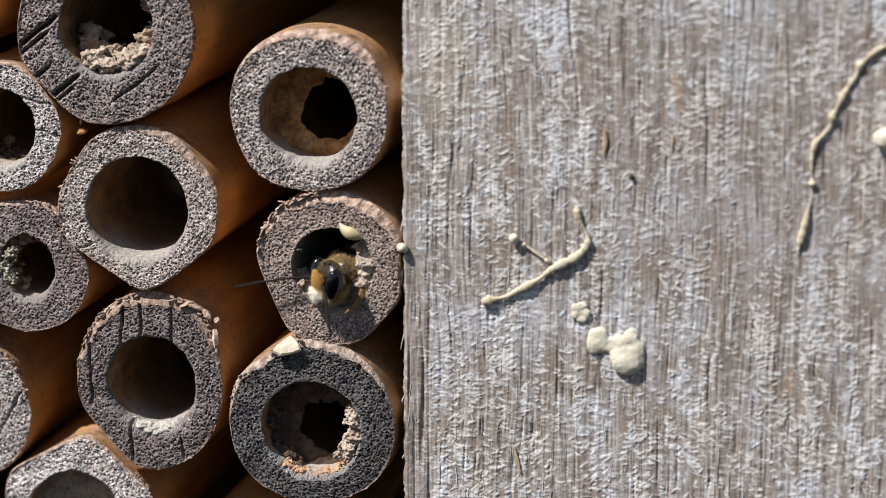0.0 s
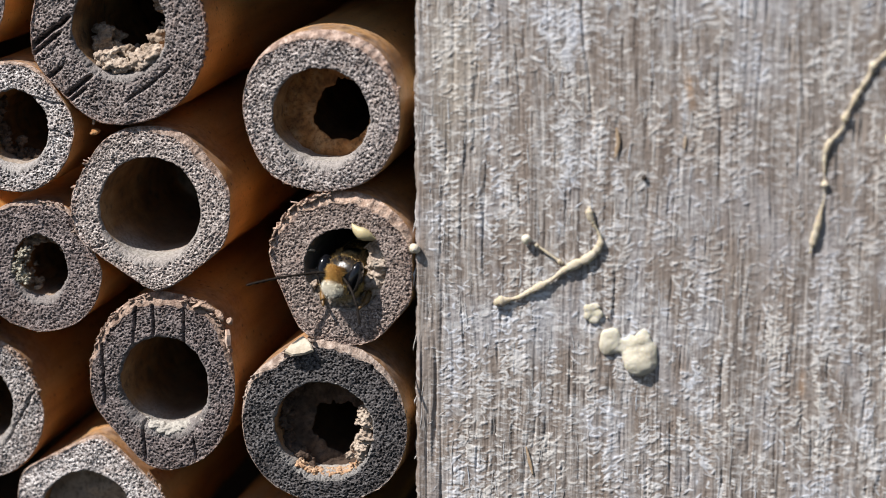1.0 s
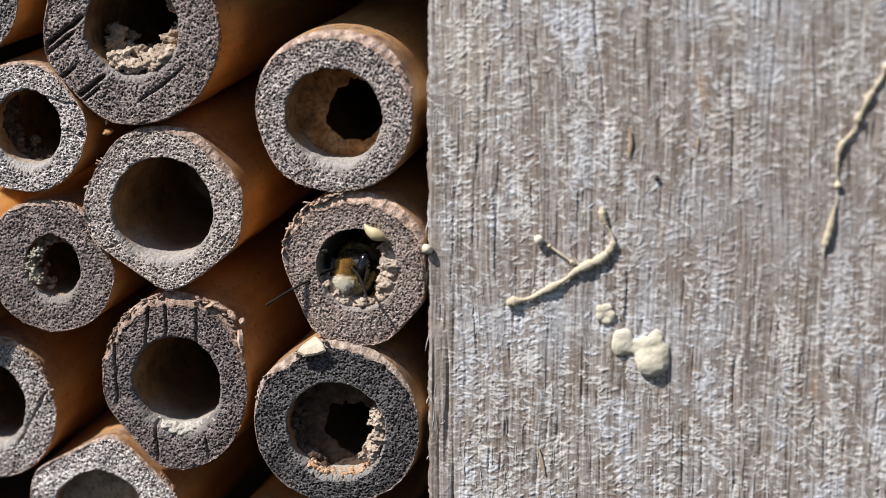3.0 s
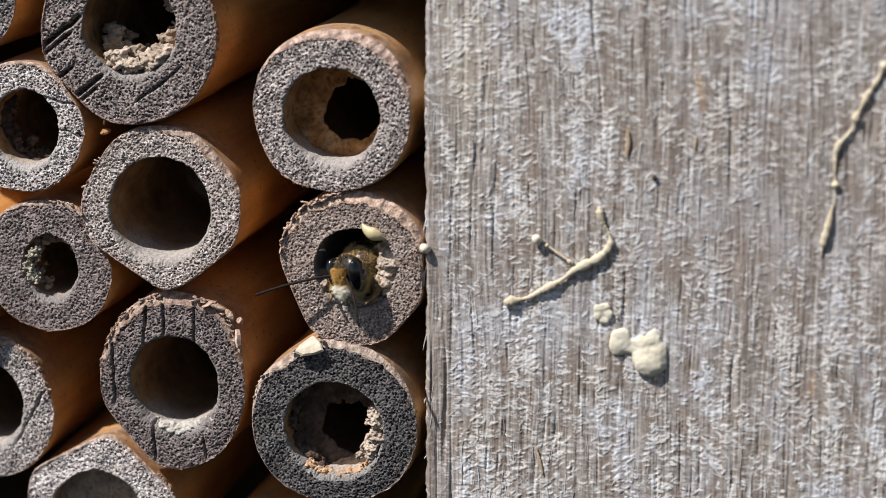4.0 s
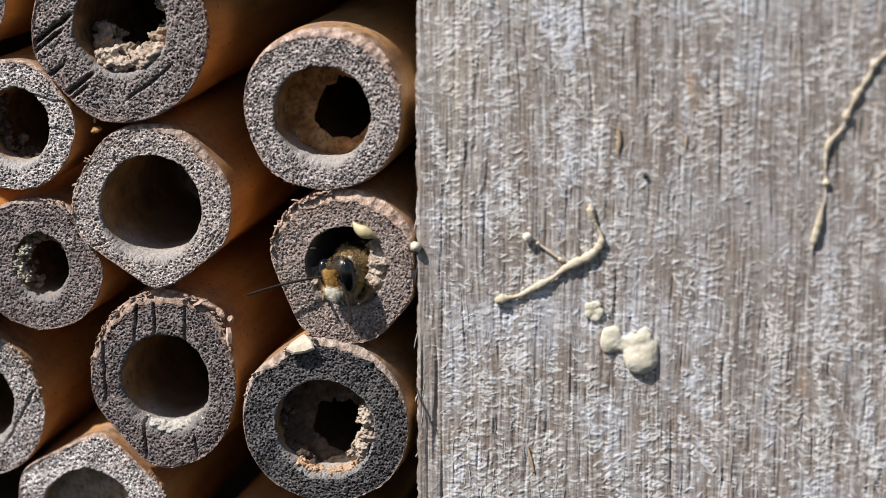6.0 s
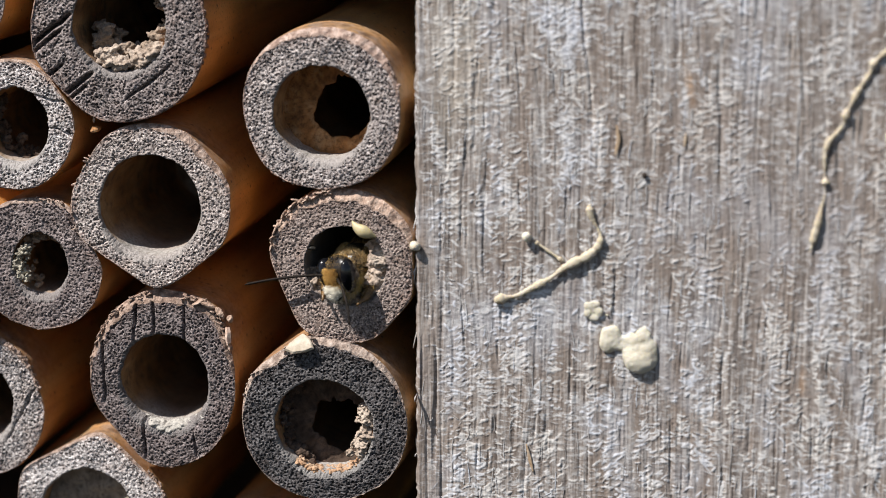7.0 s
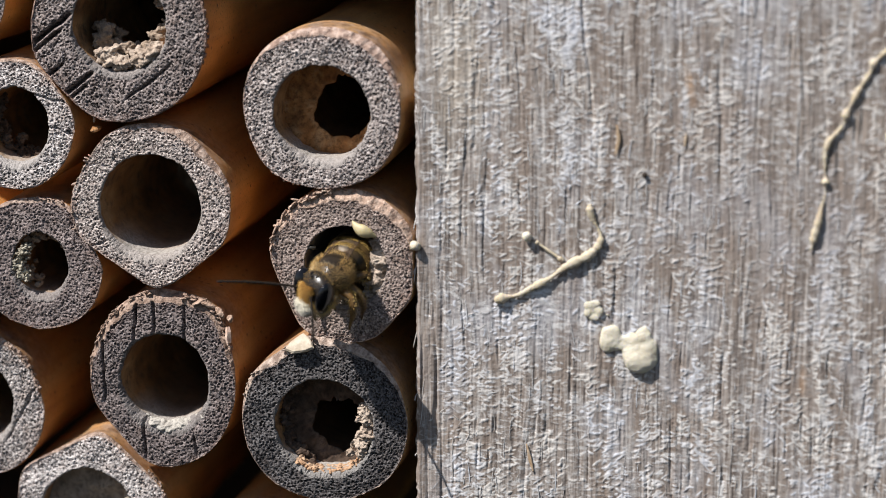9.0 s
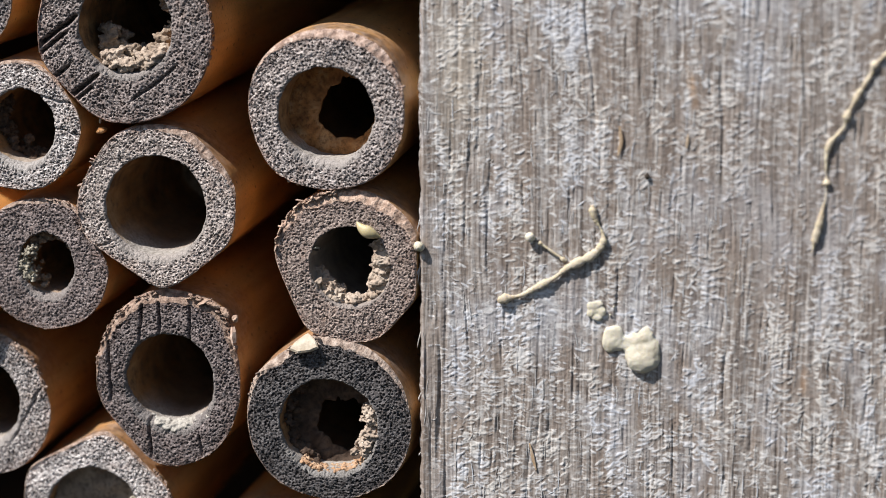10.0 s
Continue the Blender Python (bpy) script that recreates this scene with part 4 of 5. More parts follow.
# ---- dried resin on post and tubes ----
def resin_string(rows, label, lift=0.1, width=1.0):
    """A beaded string of dried resin on the post. rows: x, z, radius."""
    p = fine_curve(rows, 7)
    p[:, 2] = np.maximum(p[:, 2] * (1 + 0.5 * (vnoise(p[:, 0] * 3, p[:, 1] * 3) - 0.5) + 0.35 * (vnoise(p[:, 0] * 9, p[:, 1] * 9) - 0.5)), 0.04)
    g = Geo()
    sweep(g, np.stack([p[:, 0], 0.06 - lift - p[:, 2] * 0.15, p[:, 1]], -1), p[:, 2] * width, 12, 0.6)
    return tagged(part("resin_string", g, TAN, None, label), category="resin")


def resin_drop(parts, label, soft=16):
    """parts: x, y, z, rx, ry, rz."""
    g = Geo()
    for x, y, z, a, b, c in parts:
        lump(g, (x, y, z), (a, b, c), 0.14, 4, 1.2)
    return tagged(part("resin_drop", fused(g, 0.05, 0.03, 1.4, soft), GLUE, None, label), category="resin")


resin_string([(4.45, -3.72, 0.14), (4.62, -3.66, 0.30), (4.95, -3.52, 0.38), (5.4, -3.42, 0.22), (5.85, -3.31, 0.13), (6.35, -3.12, 0.16), (6.83, -2.84, 0.24), (7.40, -2.50, 0.28), (7.90, -2.20, 0.24),
              (8.50, -1.84, 0.14), (9.0, -1.42, 0.17), (9.49, -1.02, 0.28), (10.29, -0.56, 0.34), (11.13, -0.10, 0.32), (11.68, 0.44, 0.29), (11.97, 1.02, 0.24), (11.90, 1.55, 0.15), (11.72, 1.95, 0.09),
              (11.56, 2.19, 0.12), (11.32, 2.65, 0.25), (11.18, 3.12, 0.26), (11.16, 3.55, 0.12)],
             "cream string of dried resin with a hooked end on grey wood", 0.14)
resin_string([(7.38, 0.72, 0.12), (7.52, 0.60, 0.17), (7.75, 0.45, 0.10), (8.40, 0.01, 0.09), (8.85, -0.28, 0.10), (9.08, -0.44, 0.18), (9.32, -0.58, 0.14)], "thin cream resin thread on grey wood", 0.12)
resin_drop([(6.76, -0.2, 1.07, 0.37, 0.32, 0.37)], "round cream resin bead on grey wood")
resin_string([(26.45, 0.85, 0.05), (26.58, 1.25, 0.10), (26.70, 1.90, 0.30), (26.98, 3.05, 0.28), (27.14, 3.98, 0.14), (27.31, 4.78, 0.06), (27.33, 5.40, 0.10), (27.34, 5.75, 0.31), (27.31, 6.1, 0.10), (27.28, 6.50, 0.07),
              (27.26, 7.29, 0.19), (27.29, 7.94, 0.22), (27.49, 8.61, 0.36), (27.8, 9.0, 0.16), (28.10, 9.35, 0.20), (28.46, 9.95, 0.10), (28.57, 10.54, 0.36), (28.75, 10.95, 0.14), (28.92, 11.26, 0.14)],
             "long beaded cream resin string down grey wood", 0.07, 0.8)
resin_string([(28.92, 11.26, 0.13), (29.27, 12.05, 0.31), (29.5, 12.45, 0.15), (29.74, 12.85, 0.25), (30.10, 13.50, 0.12), (30.26, 14.02, 0.31), (30.5, 14.3, 0.15), (30.75, 14.55, 0.19), (31.29, 15.02, 0.24), (31.9, 15.4, 0.12), (32.5, 15.9, 0.2), (33.4, 16.5, 0.1)],
             "upper end of a cream resin string on grey wood", 0.07, 0.8)
resin_drop([(11.2, 0.0, -3.75, 0.42, 0.13, 0.34), (11.65, 0.0, -3.62, 0.36, 0.12, 0.28), (11.95, 0.0, -4.12, 0.30, 0.12, 0.40), (11.15, 0.0, -4.25, 0.30, 0.13, 0.42), (11.55, 0.0, -4.62, 0.42, 0.12, 0.26),
            (11.55, 0.04, -4.15, 0.5, 0.1, 0.5), (12.5, 0.02, -4.35, 0.14, 0.1, 0.09), (12.75, 0.02, -3.75, 0.10, 0.1, 0.10)], "small crusty ring of cream resin on grey wood", 8)
resin_drop([(12.75, 0.02, -6.15, 0.88, 0.30, 1.00), (12.9, 0.04, -5.6, 0.62, 0.24, 0.55), (13.4, 0.06, -6.5, 0.95, 0.22, 0.42), (13.85, 0.06, -6.1, 0.55, 0.18, 0.36), (14.45, 0.05, -6.25, 0.95, 0.24, 0.70),
            (15.05, 0.05, -6.0, 0.72, 0.24, 0.78), (15.35, 0.04, -6.7, 0.72, 0.28, 0.95), (14.75, 0.0, -7.05, 1.12, 0.38, 1.10), (14.85, -0.06, -7.6, 1.05, 0.46, 0.95),
            (15.7, 0.05, -7.35, 0.42, 0.20, 0.85), (15.1, 0.05, -5.3, 0.3, 0.14, 0.3), (14.2, 0.05, -5.72, 0.24, 0.14, 0.24)],
           "large melted drop of cream resin with a crusty rim", 40)
for rows, label in (([(12.95, 9.2, 0.04), (13.05, 8.7, 0.12), (13.1, 8.1, 0.15), (12.98, 7.5, 0.12), (12.9, 7.1, 0.05)], "thin orange-brown resin smear on grey wood"),
                    ([(17.75, 8.8, 0.03), (17.72, 8.3, 0.12), (17.66, 7.8, 0.04)], "small orange-brown resin smear on grey wood"),
                    ([(6.8, -14.2, 0.05), (6.95, -14.8, 0.10), (7.1, -15.4, 0.13), (7.32, -16.3, 0.05)], "orange sliver of bared wood on the post")):
    p = fine_curve(rows, 6)
    g = Geo()
    sweep(g, np.stack([p[:, 0], np.full(len(p), 0.0), p[:, 1]], -1), p[:, 2], 10, 0.2)
    tagged(part("resin_smear", g, SMEAR, None, label), category="resin")
g = Geo()
lump(g, (14.95, -0.02, 5.75), (0.17, 0.1, 0.2), 0.3, 3, 1.4)
tagged(part("knot", g, DARK, None, "small black speck on grey wood"), category="speck")
resin_drop([(-1.32, -0.12, 0.0, 0.42, 0.40, 0.36)], "round cream resin bead on the post's edge")
resin_drop([(32.1, -0.35, 9.1, 0.8, 0.45, 0.8)], "round cream resin drop on grey wood")
g = Geo()
curve = fine_curve([(-5.86, -0.12, 1.62, 0.03), (-5.72, -0.18, 1.42, 0.17), (-5.45, -0.24, 1.16, 0.34), (-5.08, -0.26, 0.94, 0.46), (-4.68, -0.22, 0.78, 0.38), (-4.36, -0.16, 0.64, 0.20), (-4.1, -0.1, 0.53, 0.05)], 8)
sweep(g, curve[:, :3], curve[:, 3], 24, 0.75)
tagged(part("resin_drop", g, AMBER, None, "yellow-cream teardrop of resin hanging from the nest's rim"), category="resin")
g = Geo()
lump(g, (0, 0, 0), (0.34, 0.22, 0.17), 0.1, 4)
drop = tagged(part("glossy_droplet", g, GLOSS, None, "tiny dark glossy droplet inside the nest hole"), category="droplet")
drop.location = (-8.94 * MM, 0.18 * MM, -0.56 * MM)


# ---- the bee: it looks towards -y, its back is up ----
def hairs(geo, centre, radii, count, length, keep, lean=(0, 0.5, 0), width=0.028):
    """Fur on an ellipsoid; keep(normal) says where."""
    c, r = np.asarray(centre, float), np.asarray(radii, float)
    made = 0
    while made < count:
        n = RNG.normal(0, 1, 3)
        n /= np.linalg.norm(n)
        if not keep(n):
            continue
        made += 1
        p = c + n * r * 0.97
        d = n / r
        d = d / np.linalg.norm(d) + np.asarray(lean) * RNG.uniform(0.4, 1.2) + RNG.normal(0, 0.28, 3)
        d = d / np.linalg.norm(d) * length * RNG.uniform(0.55, 1.2)
        a = np.cross(d, RNG.normal(0, 1, 3))
        a = a / (np.linalg.norm(a) + 1e-9) * width
        b = np.cross(d, a)
        b = b / (np.linalg.norm(b) + 1e-9) * width
        sag = np.array([0, 0, -0.06 * length])
        m = p + d * 0.55
        geo.add([p + a, p - a * 0.5 + b, p - a * 0.5 - b, m + a * 0.7, m - a * 0.35 + b * 0.7, m - a * 0.35 - b * 0.7, p + d + sag],
                [(0, 1, 4, 3), (1, 2, 5, 4), (2, 0, 3, 5), (3, 4, 6), (4, 5, 6), (5, 3, 6)])


def build_bee():
    bee = tagged(empty("bee", 0, 0, 0), "small brown mason bee with amber fur and a white-haired face", "bee")
    g = Geo()
    lump(g, (-0.1, 0, -0.2), (1.42, 1.68, 1.34), 0.03, 4)
    lump(g, (0, 1.3, 0.3), (0.9, 0.6, 0.5), 0.03, 3)
    thorax = part("thorax", g, CHITIN, bee, "dark glossy thorax")
    g = Geo()
    hairs(g, (-0.1, 0, -0.2), (1.42, 1.68, 1.34), 5200, 0.42, lambda n: not (n[2] > 0.6 and abs(n[0]) < 0.5 and -0.45 < n[1] < 0.5), (0, 0.25, 0.1), 0.010)
    part("fur", g, THORAX_HAIR, thorax, "golden amber thorax fur")
    g = Geo()
    hairs(g, (-0.1, 0, -0.2), (1.42, 1.68, 1.34), 700, 0.34, lambda n: n[1] < -0.35 and n[2] > 0.25, (0, -0.1, 0.4), 0.010)
    part("collar_fur", g, COLLAR_HAIR, thorax, "pale golden hair collar behind the head")

    # abdomen: overlapping rings, each with a hair fringe
    g = Geo()
    t = np.linspace(0, 2 * np.pi, 48, endpoint=False)
    rows = []
    cuts = [1.6, 2.4, 3.3, 4.2, 5.05, 5.75, 6.3]
    size = [1.25, 1.72, 1.92, 1.88, 1.64, 1.15, 0.40]
    rows.append((1.45, 0.45))
    for k in range(6):
        for u in np.linspace(0, 1, 7):
            y = cuts[k] + (cuts[k + 1] - cuts[k]) * u
            r = size[k] + (size[k + 1] - size[k]) * u
            rows.append((y, r * (0.955 + 0.045 * math.sin(min(1, u * 1.25) * math.pi / 2))))
    rows.append((6.4, 0.02))
    pts = [np.stack([r * np.cos(t), y - 0.10 * (y - 1.5) * np.sin(t) * r * 0.4, r * 0.88 * np.sin(t) - 0.45 - 0.055 * (y - 1.5) ** 2], -1) for y, r in rows]
    g.add(np.concatenate(pts), grid_faces(len(rows), len(t), True))
    abdomen = part("abdomen", g, BRONZE, bee, "bronze-brown banded abdomen")
    for k in range(1, 6):
        g = Geo()
        y, r = cuts[k], size[k]
        for _ in range(1300):
            a = RNG.uniform(-0.5, math.pi + 0.5)
            h = y - RNG.uniform(0, 0.5)
            p = np.array([r * math.cos(a) * 0.98, h - 0.10 * (h - 1.5) * math.sin(a) * r * 0.4, r * 0.86 * math.sin(a) - 0.45 - 0.055 * (h - 1.5) ** 2])
            d = np.array([math.cos(a) * 0.25, 1.0, math.sin(a) * 0.25]) + RNG.normal(0, 0.2, 3)
            d *= RNG.uniform(0.08, 0.22)
            q = np.cross(d, RNG.normal(0, 1, 3))
            q = q / np.linalg.norm(q) * 0.010
            h = np.cross(d, q)
            h = h / np.linalg.norm(h) * 0.010
            g.add([p + q, p - q + h, p - q - h, p + d], [(0, 1, 3), (1, 2, 3), (2, 0, 3)])
        part("hair_band", g, GOLD_HAIR, abdomen, "golden hair fringe")

    # head, turning on the neck
    g = Geo()
    lump(g, (0, -0.70, -0.10), (1.60, 0.92, 1.48), 0.02, 4)
    lump(g, (0, -1.30, -0.85), (0.78, 0.48, 0.64), 0.02, 3)
    head = part("head", g, CHITIN, bee, "dark head with a furry face")
    head.location = (0.10 * MM, -1.58 * MM, -0.32 * MM)
    for x, y, z in ((-0.32, -1.00, 1.24), (0.32, -1.00, 1.24), (0, -1.22, 1.13)):
        g = Geo()
        lump(g, (x, y, z), (0.13, 0.13, 0.13), 0.0, 3)
        part("simple_eye", g, EYE_BLACK, head, "tiny glossy simple eye")
    for side in (-1, 1):
        g = Geo()
        lump(g, (0, 0, 0), (0.52, 0.80, 1.32), 0.0, 4, turn=(6, 10 * side, 16 * side))
        e = part("eye", g, EYE_BLACK, head, "large glossy black eye")
        e.location = (1.20 * side * MM, -0.98 * MM, -0.05 * MM)
        g = Geo()
        sweep(g, [(0.45 * side, -1.35, -1.1), (0.55 * side, -1.65, -1.4), (0.32 * side, -1.85, -1.6), (0.05 * side, -1.9, -1.65)], [0.15, 0.13, 0.09, 0.04], 8)
        part("mandible", g, CHITIN, head)
    g = Geo()
    hairs(g, (0, -0.85, 0.0), (1.02, 0.98, 1.32), 3000, 0.40, lambda n: n[1] < -0.45 and -0.6 < n[2] < 0.5 and abs(n[0]) < 0.62 + 0.08 * math.sin(n[2] * 9), (0, -0.35, 0.1), 0.012)
    part("face_fur", g, FACE_HAIR, head, "orange face fur")
    g = Geo()
    hairs(g, (0, -0.70, -0.15), (1.54, 0.96, 1.44), 1500, 0.45, lambda n: n[2] < -0.1 and abs(n[0]) > 0.35, (0, -0.1, 0), 0.010)
    part("cheek_fur", g, GOLD_HAIR, head, "golden cheek fur")
    g = Geo()
    hairs(g, (0, -0.75, -0.35), (1.4, 0.95, 1.38), 500, 0.5, lambda n: n[2] < -0.35 and n[1] < 0.1, (0, -0.2, -0.3), 0.010)
    part("beard", g, COLLAR_HAIR, head, "pale hairs under the face")
    g = Geo()
    hairs(g, (0, -0.70, -0.10), (1.57, 0.92, 1.46), 260, 0.24, lambda n: n[2] > 0.45 and abs(n[0]) < 0.75, (0, -0.1, 0.3), 0.009)
    part("crown_fur", g, AMBER_HAIR, head, "brown hairs on top of the head")
    g = Geo()
    for x, z, r, k in ((-0.36, -0.90, 0.34, 0.42), (0.38, -0.93, 0.32, 0.38), (0.02, -1.15, 0.40, 0.48), (0.0, -0.74, 0.32, 0.32)):
        hairs(g, (x, -1.62, z), (r, 0.35, r * 0.8), 750, k, lambda n: n[1] < 0.2, (0, -0.9, -0.15), 0.014)
    part("white_tuft", g, WHITE_HAIR, head, "dense cream-white hair tuft")
    feelers = []
    for side in (-1, 1):
        g = Geo()
        base = [(0, 0, 0), (0.04 * side, -0.5, 0.06), (0.10 * side, -1.0, 0.10), (0.16 * side, -1.15, 0.08)]
        droop, step = (0.004, 0.46) if side < 0 else (0.010, 0.27)
        flag = [(0.16 * side + 0.05 * side * k, -1.15 - step * k, 0.08 - droop * k * k) for k in range(1, 12)]
        pts = fine_curve(base + flag, 4)
        n = len(pts)
        r = np.interp(np.arange(n), [0, 8, 12, 14, n - 3, n - 1], [0.12, 0.10, 0.075, 0.105, 0.09, 0.05]) * (1 + 0.08 * np.sin(np.arange(n) * math.pi / 2))
        sweep(g, pts, r, 8)
        f = part("antenna", g, FEELER, head, "long dark thread-like antenna")
        f.location = (0.38 * side * MM, -1.50 * MM, 0.10 * MM)
        feelers.append(f)

    plans = (((0.85, -0.8, -1.0), (1.7, -1.3, -1.1), (1.9, -1.6, -2.4), (1.75, -2.1, -3.3)),
             ((0.95, 0.1, -1.15), (1.95, 0.0, -1.1), (2.15, -0.3, -2.6), (2.0, -0.8, -3.6)),
             ((0.85, 1.0, -1.1), (1.9, 1.6, -0.9), (2.1, 2.2, -2.3), (1.8, 3.0, -3.0)))
    legs = []
    for side in (-1, 1):
        for plan in plans:
            g = Geo()
            p = np.array(plan) * (side, 1, 1)
            hip, p = p[0], p - p[0]
            mid = [p[0], (p[0] + p[1]) / 2 + (0, 0, 0.08), p[1], (p[1] + p[2]) / 2 + (0.06 * side, 0, 0), p[2], (p[2] + p[3]) / 2 + (0, 0, 0.06), p[3]]
            sweep(g, mid, [0.26, 0.34, 0.22, 0.30, 0.26, 0.13, 0.09], 8)
            leg = part("leg", g, LEG_BROWN, bee, "brown hairy leg")
            leg.location = hip * MM
            legs.append((leg, hip * MM, side))
            g = Geo()
            for a, c in ((p[0], p[1]), (p[1], p[2])):
                hairs(g, (a + c) / 2, np.abs(c - a) / 2 + 0.18, 150, 0.24, lambda n: True, (0, 0, -0.2), 0.011)
            part("leg_fur", g, GOLD_HAIR, leg)

    wings = []
    for side in (-1, 1):
        g = Geo()
        rim_a = fine_curve([(0, 0, 0), (0.25, 1.5, 0.05), (0.45, 3.6, 0.05), (0.55, 5.6, 0.0), (0.2, 6.9, 0.0)], 5)
        rim_b = fine_curve([(-0.1, 0.1, 0), (-1.0, 1.4, 0.0), (-1.75, 3.2, -0.05), (-1.6, 5.4, -0.05), (0.1, 6.95, 0.0)], 5)
        grid = np.array([rim_a + (rim_b - rim_a) * u + np.array((0, 0, 0.08 * math.sin(u * 9))) for u in np.linspace(0, 1, 9)])
        flat = grid.reshape(-1, 3) * (side, 1, 1)
        f = grid_faces(9, len(rim_a))
        g.add(flat, f)
        g.add(flat + (0, 0, 0.012), [q[::-1] for q in f])
        wing = part("wing", g, WING, bee, "smoky translucent wing")
        wing.location = (0.92 * side * MM, 0.0, 0.80 * MM)
        g = Geo()
        for u in (0, 2, 4, 6):
            line = grid[u][: len(rim_a) - u * 2] * (side, 1, 1)
            sweep(g, line, np.linspace(0.032, 0.015, len(line)), 5)
        part("vein", g, VEIN, wing)
        wings.append(wing)
    return bee, head, feelers, wings, legs


BEE, BEE_HEAD, FEELERS, WINGS, LEGS = build_bee()


def facing(place, front, back):
    """The bee's pose: place of its thorax in mm, where it looks, and where its back points."""
    y = -Vector(front).normalized()
    z = Vector(back)
    z = (z - y * z.dot(y)).normalized()
    m = Matrix((y.cross(z), y, z)).transposed().to_4x4()
    m.translation = Vector(place) * MM
    return m


def motions():
    walk(BEE, [(t, facing(p, f, u)) for t, p, f, u in (
        (0.0, (-5.68, 1.69, -1.99), (-0.20, -0.97, -0.10), (0.04, -0.11, 0.99)),
        (0.2, (-5.82, 0.96, -1.92), (-0.22, -0.97, -0.12), (0.03, -0.13, 0.99)),
        (0.4, (-5.95, 0.96, -1.89), (-0.22, -0.97, -0.12), (0.03, -0.13, 0.99)),
        (0.6, (-5.93, 1.20, -1.76), (-0.18, -0.98, -0.10), (0.04, -0.11, 0.99)),
        (0.8, (-6.05, 1.76, -1.78), (-0.10, -0.99, -0.09), (0.03, -0.09, 0.99)),
        (1.0, (-6.40, 2.30, -1.96), (-0.03, -1.00, -0.06), (0.03, -0.06, 1.00)),
        (1.2, (-6.44, 2.64, -1.88), (0.01, -1.00, -0.03), (0.03, -0.03, 1.00)),
        (1.4, (-6.44, 2.97, -1.61), (0.01, -1.00, -0.03), (0.03, -0.03, 1.00)),
        (1.6, (-6.48, 3.27, -1.53), (0.01, -1.00, -0.03), (0.03, -0.03, 1.00)),
        (1.8, (-6.37, 3.47, -1.49), (0.01, -1.00, -0.03), (0.03, -0.03, 1.00)),
        (2.0, (-6.49, 4.03, -1.56), (0.03, -1.00, -0.03), (0.03, -0.03, 1.00)),
        (2.2, (-7.05, 4.25, -1.71), (0.03, -1.00, -0.03), (0.03, -0.03, 1.00)),
        (2.5, (-7.35, 4.35, -1.81), (0.03, -1.00, -0.03), (0.03, -0.03, 1.00)),
        (2.7, (-7.25, 4.25, -1.81), (0.01, -1.00, -0.03), (0.03, -0.03, 1.00)),
        (3.3, (-6.70, 3.53, -1.81), (-0.05, -1.00, -0.05), (0.03, -0.06, 1.00)),
        (3.8, (-6.26, 2.23, -1.42), (-0.12, -0.99, -0.07), (0.04, -0.08, 1.00)),
        (4.2, (-6.12, 1.91, -1.58), (-0.15, -0.98, -0.09), (0.04, -0.10, 0.99)),
        (4.5, (-6.06, 1.91, -1.74), (-0.15, -0.98, -0.09), (0.04, -0.10, 0.99)),
        (5.0, (-6.11, 1.91, -1.70), (-0.15, -0.98, -0.09), (0.04, -0.10, 0.99)),
        (5.7, (-6.09, 1.91, -1.65), (-0.15, -0.98, -0.09), (0.04, -0.10, 0.99)),
        (6.8, (-6.02, 1.91, -1.65), (-0.15, -0.98, -0.09), (0.04, -0.10, 0.99)),
        (7.5, (-6.06, 1.91, -1.65), (-0.15, -0.98, -0.09), (0.04, -0.10, 0.99)),
        (8.2, (-6.06, 1.91, -1.65), (-0.15, -0.98, -0.09), (0.04, -0.10, 0.99)),
        (8.3, (-6.17, 1.61, -1.79), (-0.16, -0.98, -0.09), (0.04, -0.10, 0.99)),
        (8.4, (-6.64, 0.67, -1.98), (-0.18, -0.97, -0.14), (0.03, -0.15, 0.99)),
        (8.5, (-6.80, 0.36, -1.93), (-0.18, -0.97, -0.16), (0.03, -0.16, 0.99)),
        (8.6, (-6.85, -0.49, -2.06), (-0.16, -0.96, -0.22), (0.01, -0.23, 0.97)),
        (8.8, (-6.90, -1.05, -1.89), (-0.17, -0.94, -0.29), (0.00, -0.29, 0.96)),
        (9.0, (-6.90, -1.70, -1.79), (-0.19, -0.92, -0.33), (-0.01, -0.34, 0.94)),
        (9.200, (-7.14, -2.68, -2.30), (-0.32, -0.84, -0.43), (-0.10, -0.42, 0.90)),
        (9.300, (-7.89, -3.30, -2.32), (-0.51, -0.74, -0.45), (-0.03, -0.51, 0.86)),
        (9.400, (-10.60, -4.20, -4.20), (-0.62, -0.60, -0.54), (-0.08, -0.62, 0.80)),
        (9.500, (-10.55, -4.70, -6.00), (-0.77, -0.40, -0.56), (-0.12, -0.68, 0.72)),
        (9.533, (-11.10, -5.40, -7.10), (-0.79, -0.42, -0.48), (-0.10, -0.68, 0.72)),
        (9.6, (-52.20, -42.16, -36.08), (-0.75, -0.6, -0.3), (0.0, -0.5, 0.85)),
        (9.8, (-100.19, -80.19, -44.00), (-0.7, -0.7, 0.0), (0.0, -0.1, 0.99)),
        (10.0, (-130.19, -110.19, -35.97), (-0.7, -0.7, 0.1), (0.0, 0.1, 0.99)),
    )])
    neck = (0.10 * MM, -1.58 * MM, -0.32 * MM)
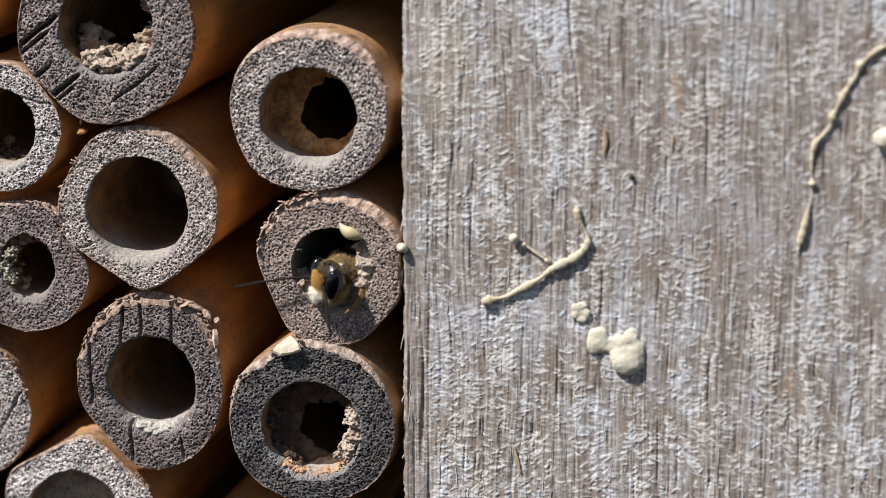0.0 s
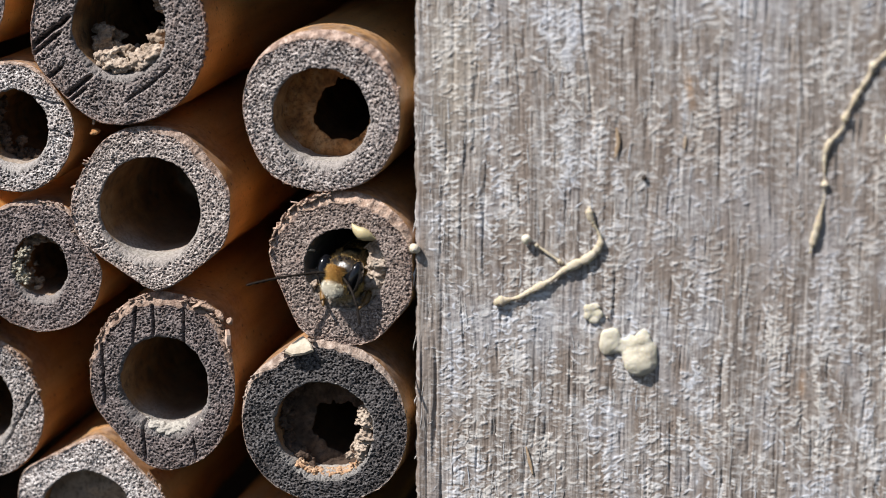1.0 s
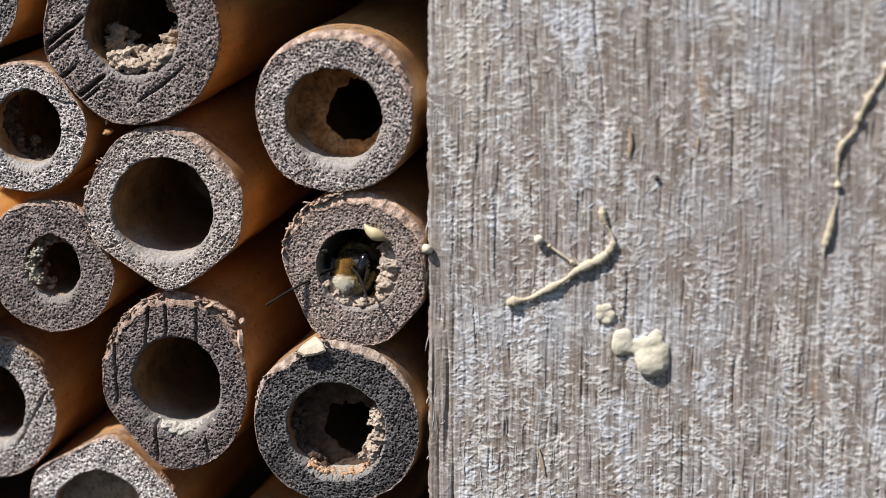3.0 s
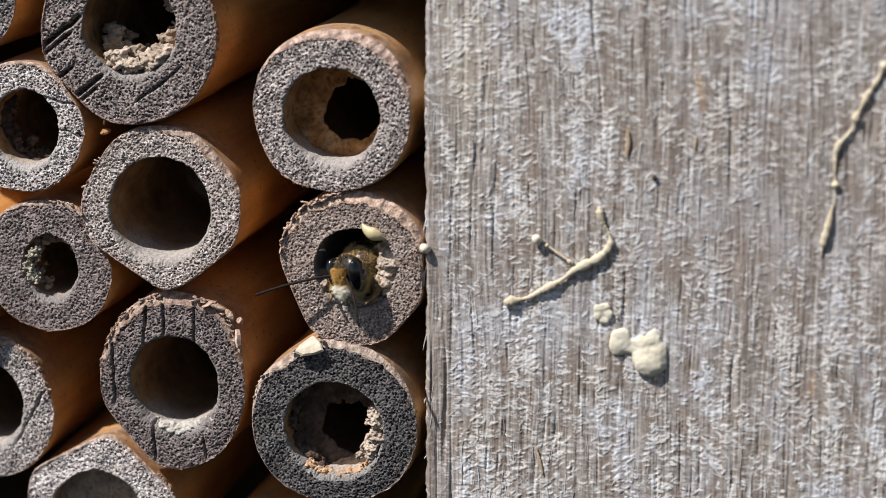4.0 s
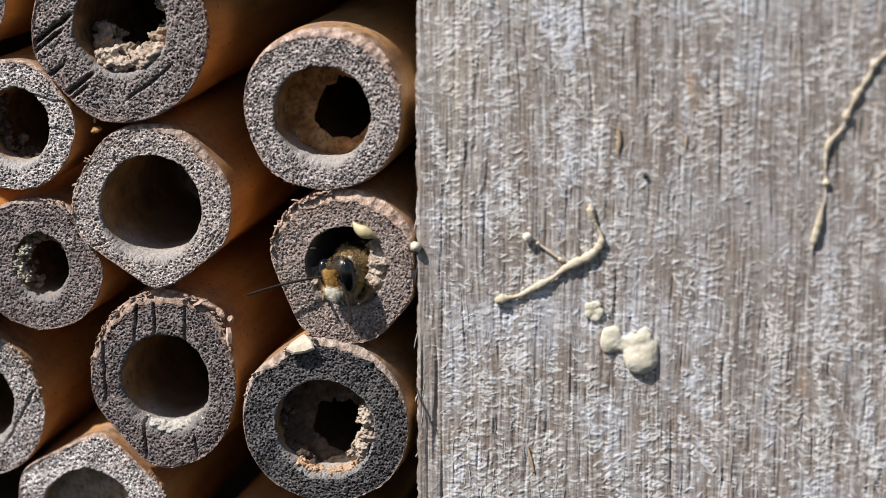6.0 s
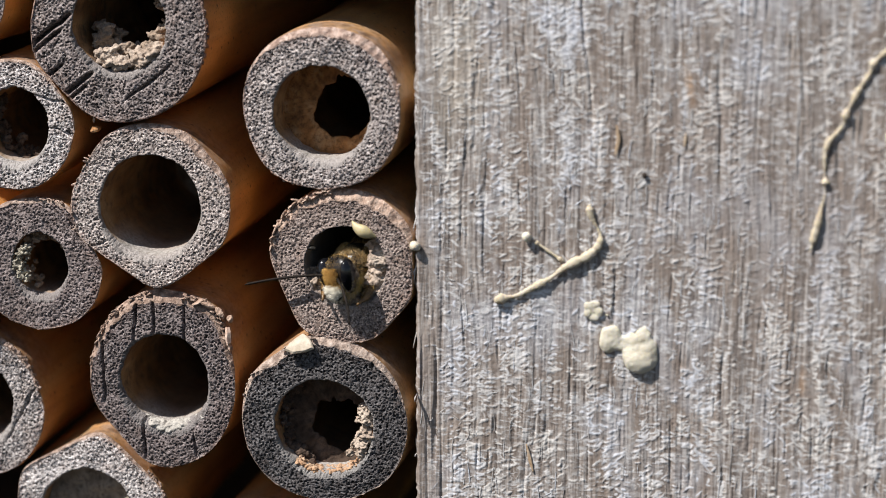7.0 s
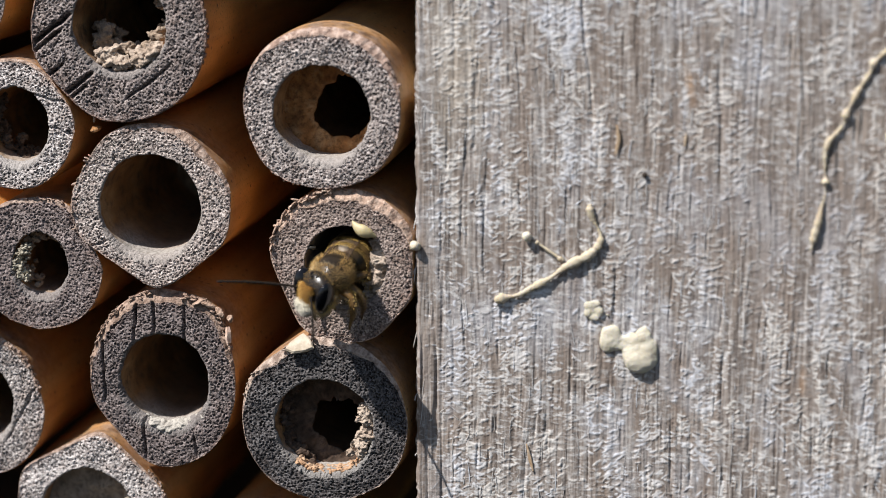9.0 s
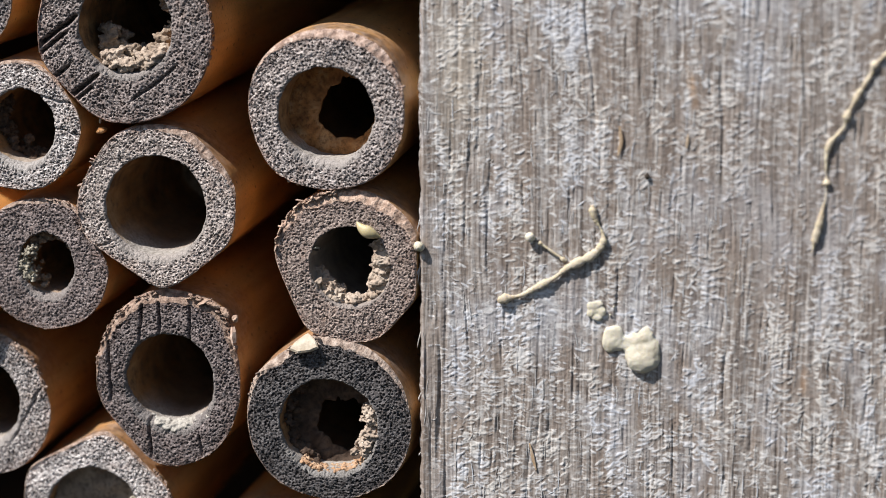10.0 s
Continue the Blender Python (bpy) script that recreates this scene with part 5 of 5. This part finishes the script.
    walk(BEE_HEAD, [(t, pose(*neck, rx, ry, rz)) for t, rx, ry, rz in (
        (0.0, 0, 0, -40), (0.2, 8, 0, -20), (0.6, 6, 0, -19), (0.8, -4, 0, -18), (1.0, -14, 0, -19), (1.4, -15, 0, -21), (2.0, -15, -3, -7),
        (2.4, -12, -22, 10), (2.7, -11, -14, -3), (3.3, -4, -6, -29), (3.8, 9, -15, -31), (4.5, 9, -15, -31), (5.5, 9, -15, -30), (7.0, 9, -15, -32),
        (8.2, 9, -15, -31), (8.4, -12, 0, -33), (8.8, -12, 0, -31), (9.2, -7, 0, -29), (9.4, -7, 0, 0), (10.0, -7, 0, 0))])
    base = [(0.38 * s * MM, -1.50 * MM, 0.10 * MM) for s in (-1, 1)]
    walk(FEELERS[0], [(t, pose(*base[0], rx, ry, rz)) for t, rx, ry, rz in (
        (0.0, 6, 0, -25), (0.4, 8, 0, -32), (0.8, 12, 0, -38), (1.2, 12, 0, -47), (1.6, 10, 0, -50), (1.8, 18, 0, -46), (2.0, 30, 0, -43), (2.4, 17, 0, -50), (2.7, 22, 0, -44), (3.3, 18, 0, -31),
        (3.8, -5, 3, -33), (4.5, -3, 3, -34), (5.5, -3, 2, -37), (7.0, -11, 1, -39), (8.2, -13, 1, -39), (8.6, 6, 0, -34), (8.8, 0, 0, -32), (9.0, -6, 0, -30), (9.3, 10, 0, -25), (9.5, 30, 0, -12), (10.0, 30, 0, -12))])
    walk(FEELERS[1], [(t, pose(*base[1], rx, ry, rz)) for t, rx, ry, rz in (
        (0.0, 32, 0, 62), (0.4, 36, 0, 66), (0.8, 36, 0, 62), (1.2, 26, 0, 52), (2.0, 6, 0, 44), (2.4, 22, 0, 30), (2.7, 18, 0, 38), (3.8, 30, 25, 65), (4.5, 26, 25, 68), (8.2, 29, 25, 68), (8.4, 22, 0, 56), (9.0, 14, 0, 48), (9.2, 15, 0, 46), (9.4, 20, 0, 40), (10.0, 20, 0, 40))])
    hinge = [(0.92 * s * MM, 0.0, 0.80 * MM) for s in (-1, 1)]
    for wing, spot, s in zip(WINGS, hinge, (-1, 1)):
        walk(wing, [(t, pose(*spot, 0, ry * s, rz * s)) for t, ry, rz in (
            (0.0, -12, 8), (9.2, -12, 8), (9.3, -10, 2), (9.4, -22, -16), (9.5, 40, -40), (9.57, -30, -80), (9.63, 30, -80), (9.7, -30, -80), (9.77, 30, -80), (9.83, -30, -80), (9.9, 30, -80), (10.0, -30, -80))])
    for k, (leg, hip, s) in enumerate(LEGS):
        w = 14 if k % 2 else -14
        rest, spread = ((-38, 22) if k % 3 == 0 else (62, -6))
        walk(leg, [(t, pose(*hip, rx, ry * s, rz * s)) for t, rx, ry, rz in (
            (0.0, rest, spread, 0), (8.2, rest, spread, 0), (8.4, (rest + 52) / 2 + w, 0, -w), (8.6, 40 - w, 4, w), (8.8, 26 + w, 6, -w), (9.0, 14 - w, 8, w), (9.2, 8 + w, 4, -w), (9.4, 24, -5, 10), (9.6, 40, 10, 15), (10.0, 40, 10, 15))])


motions()
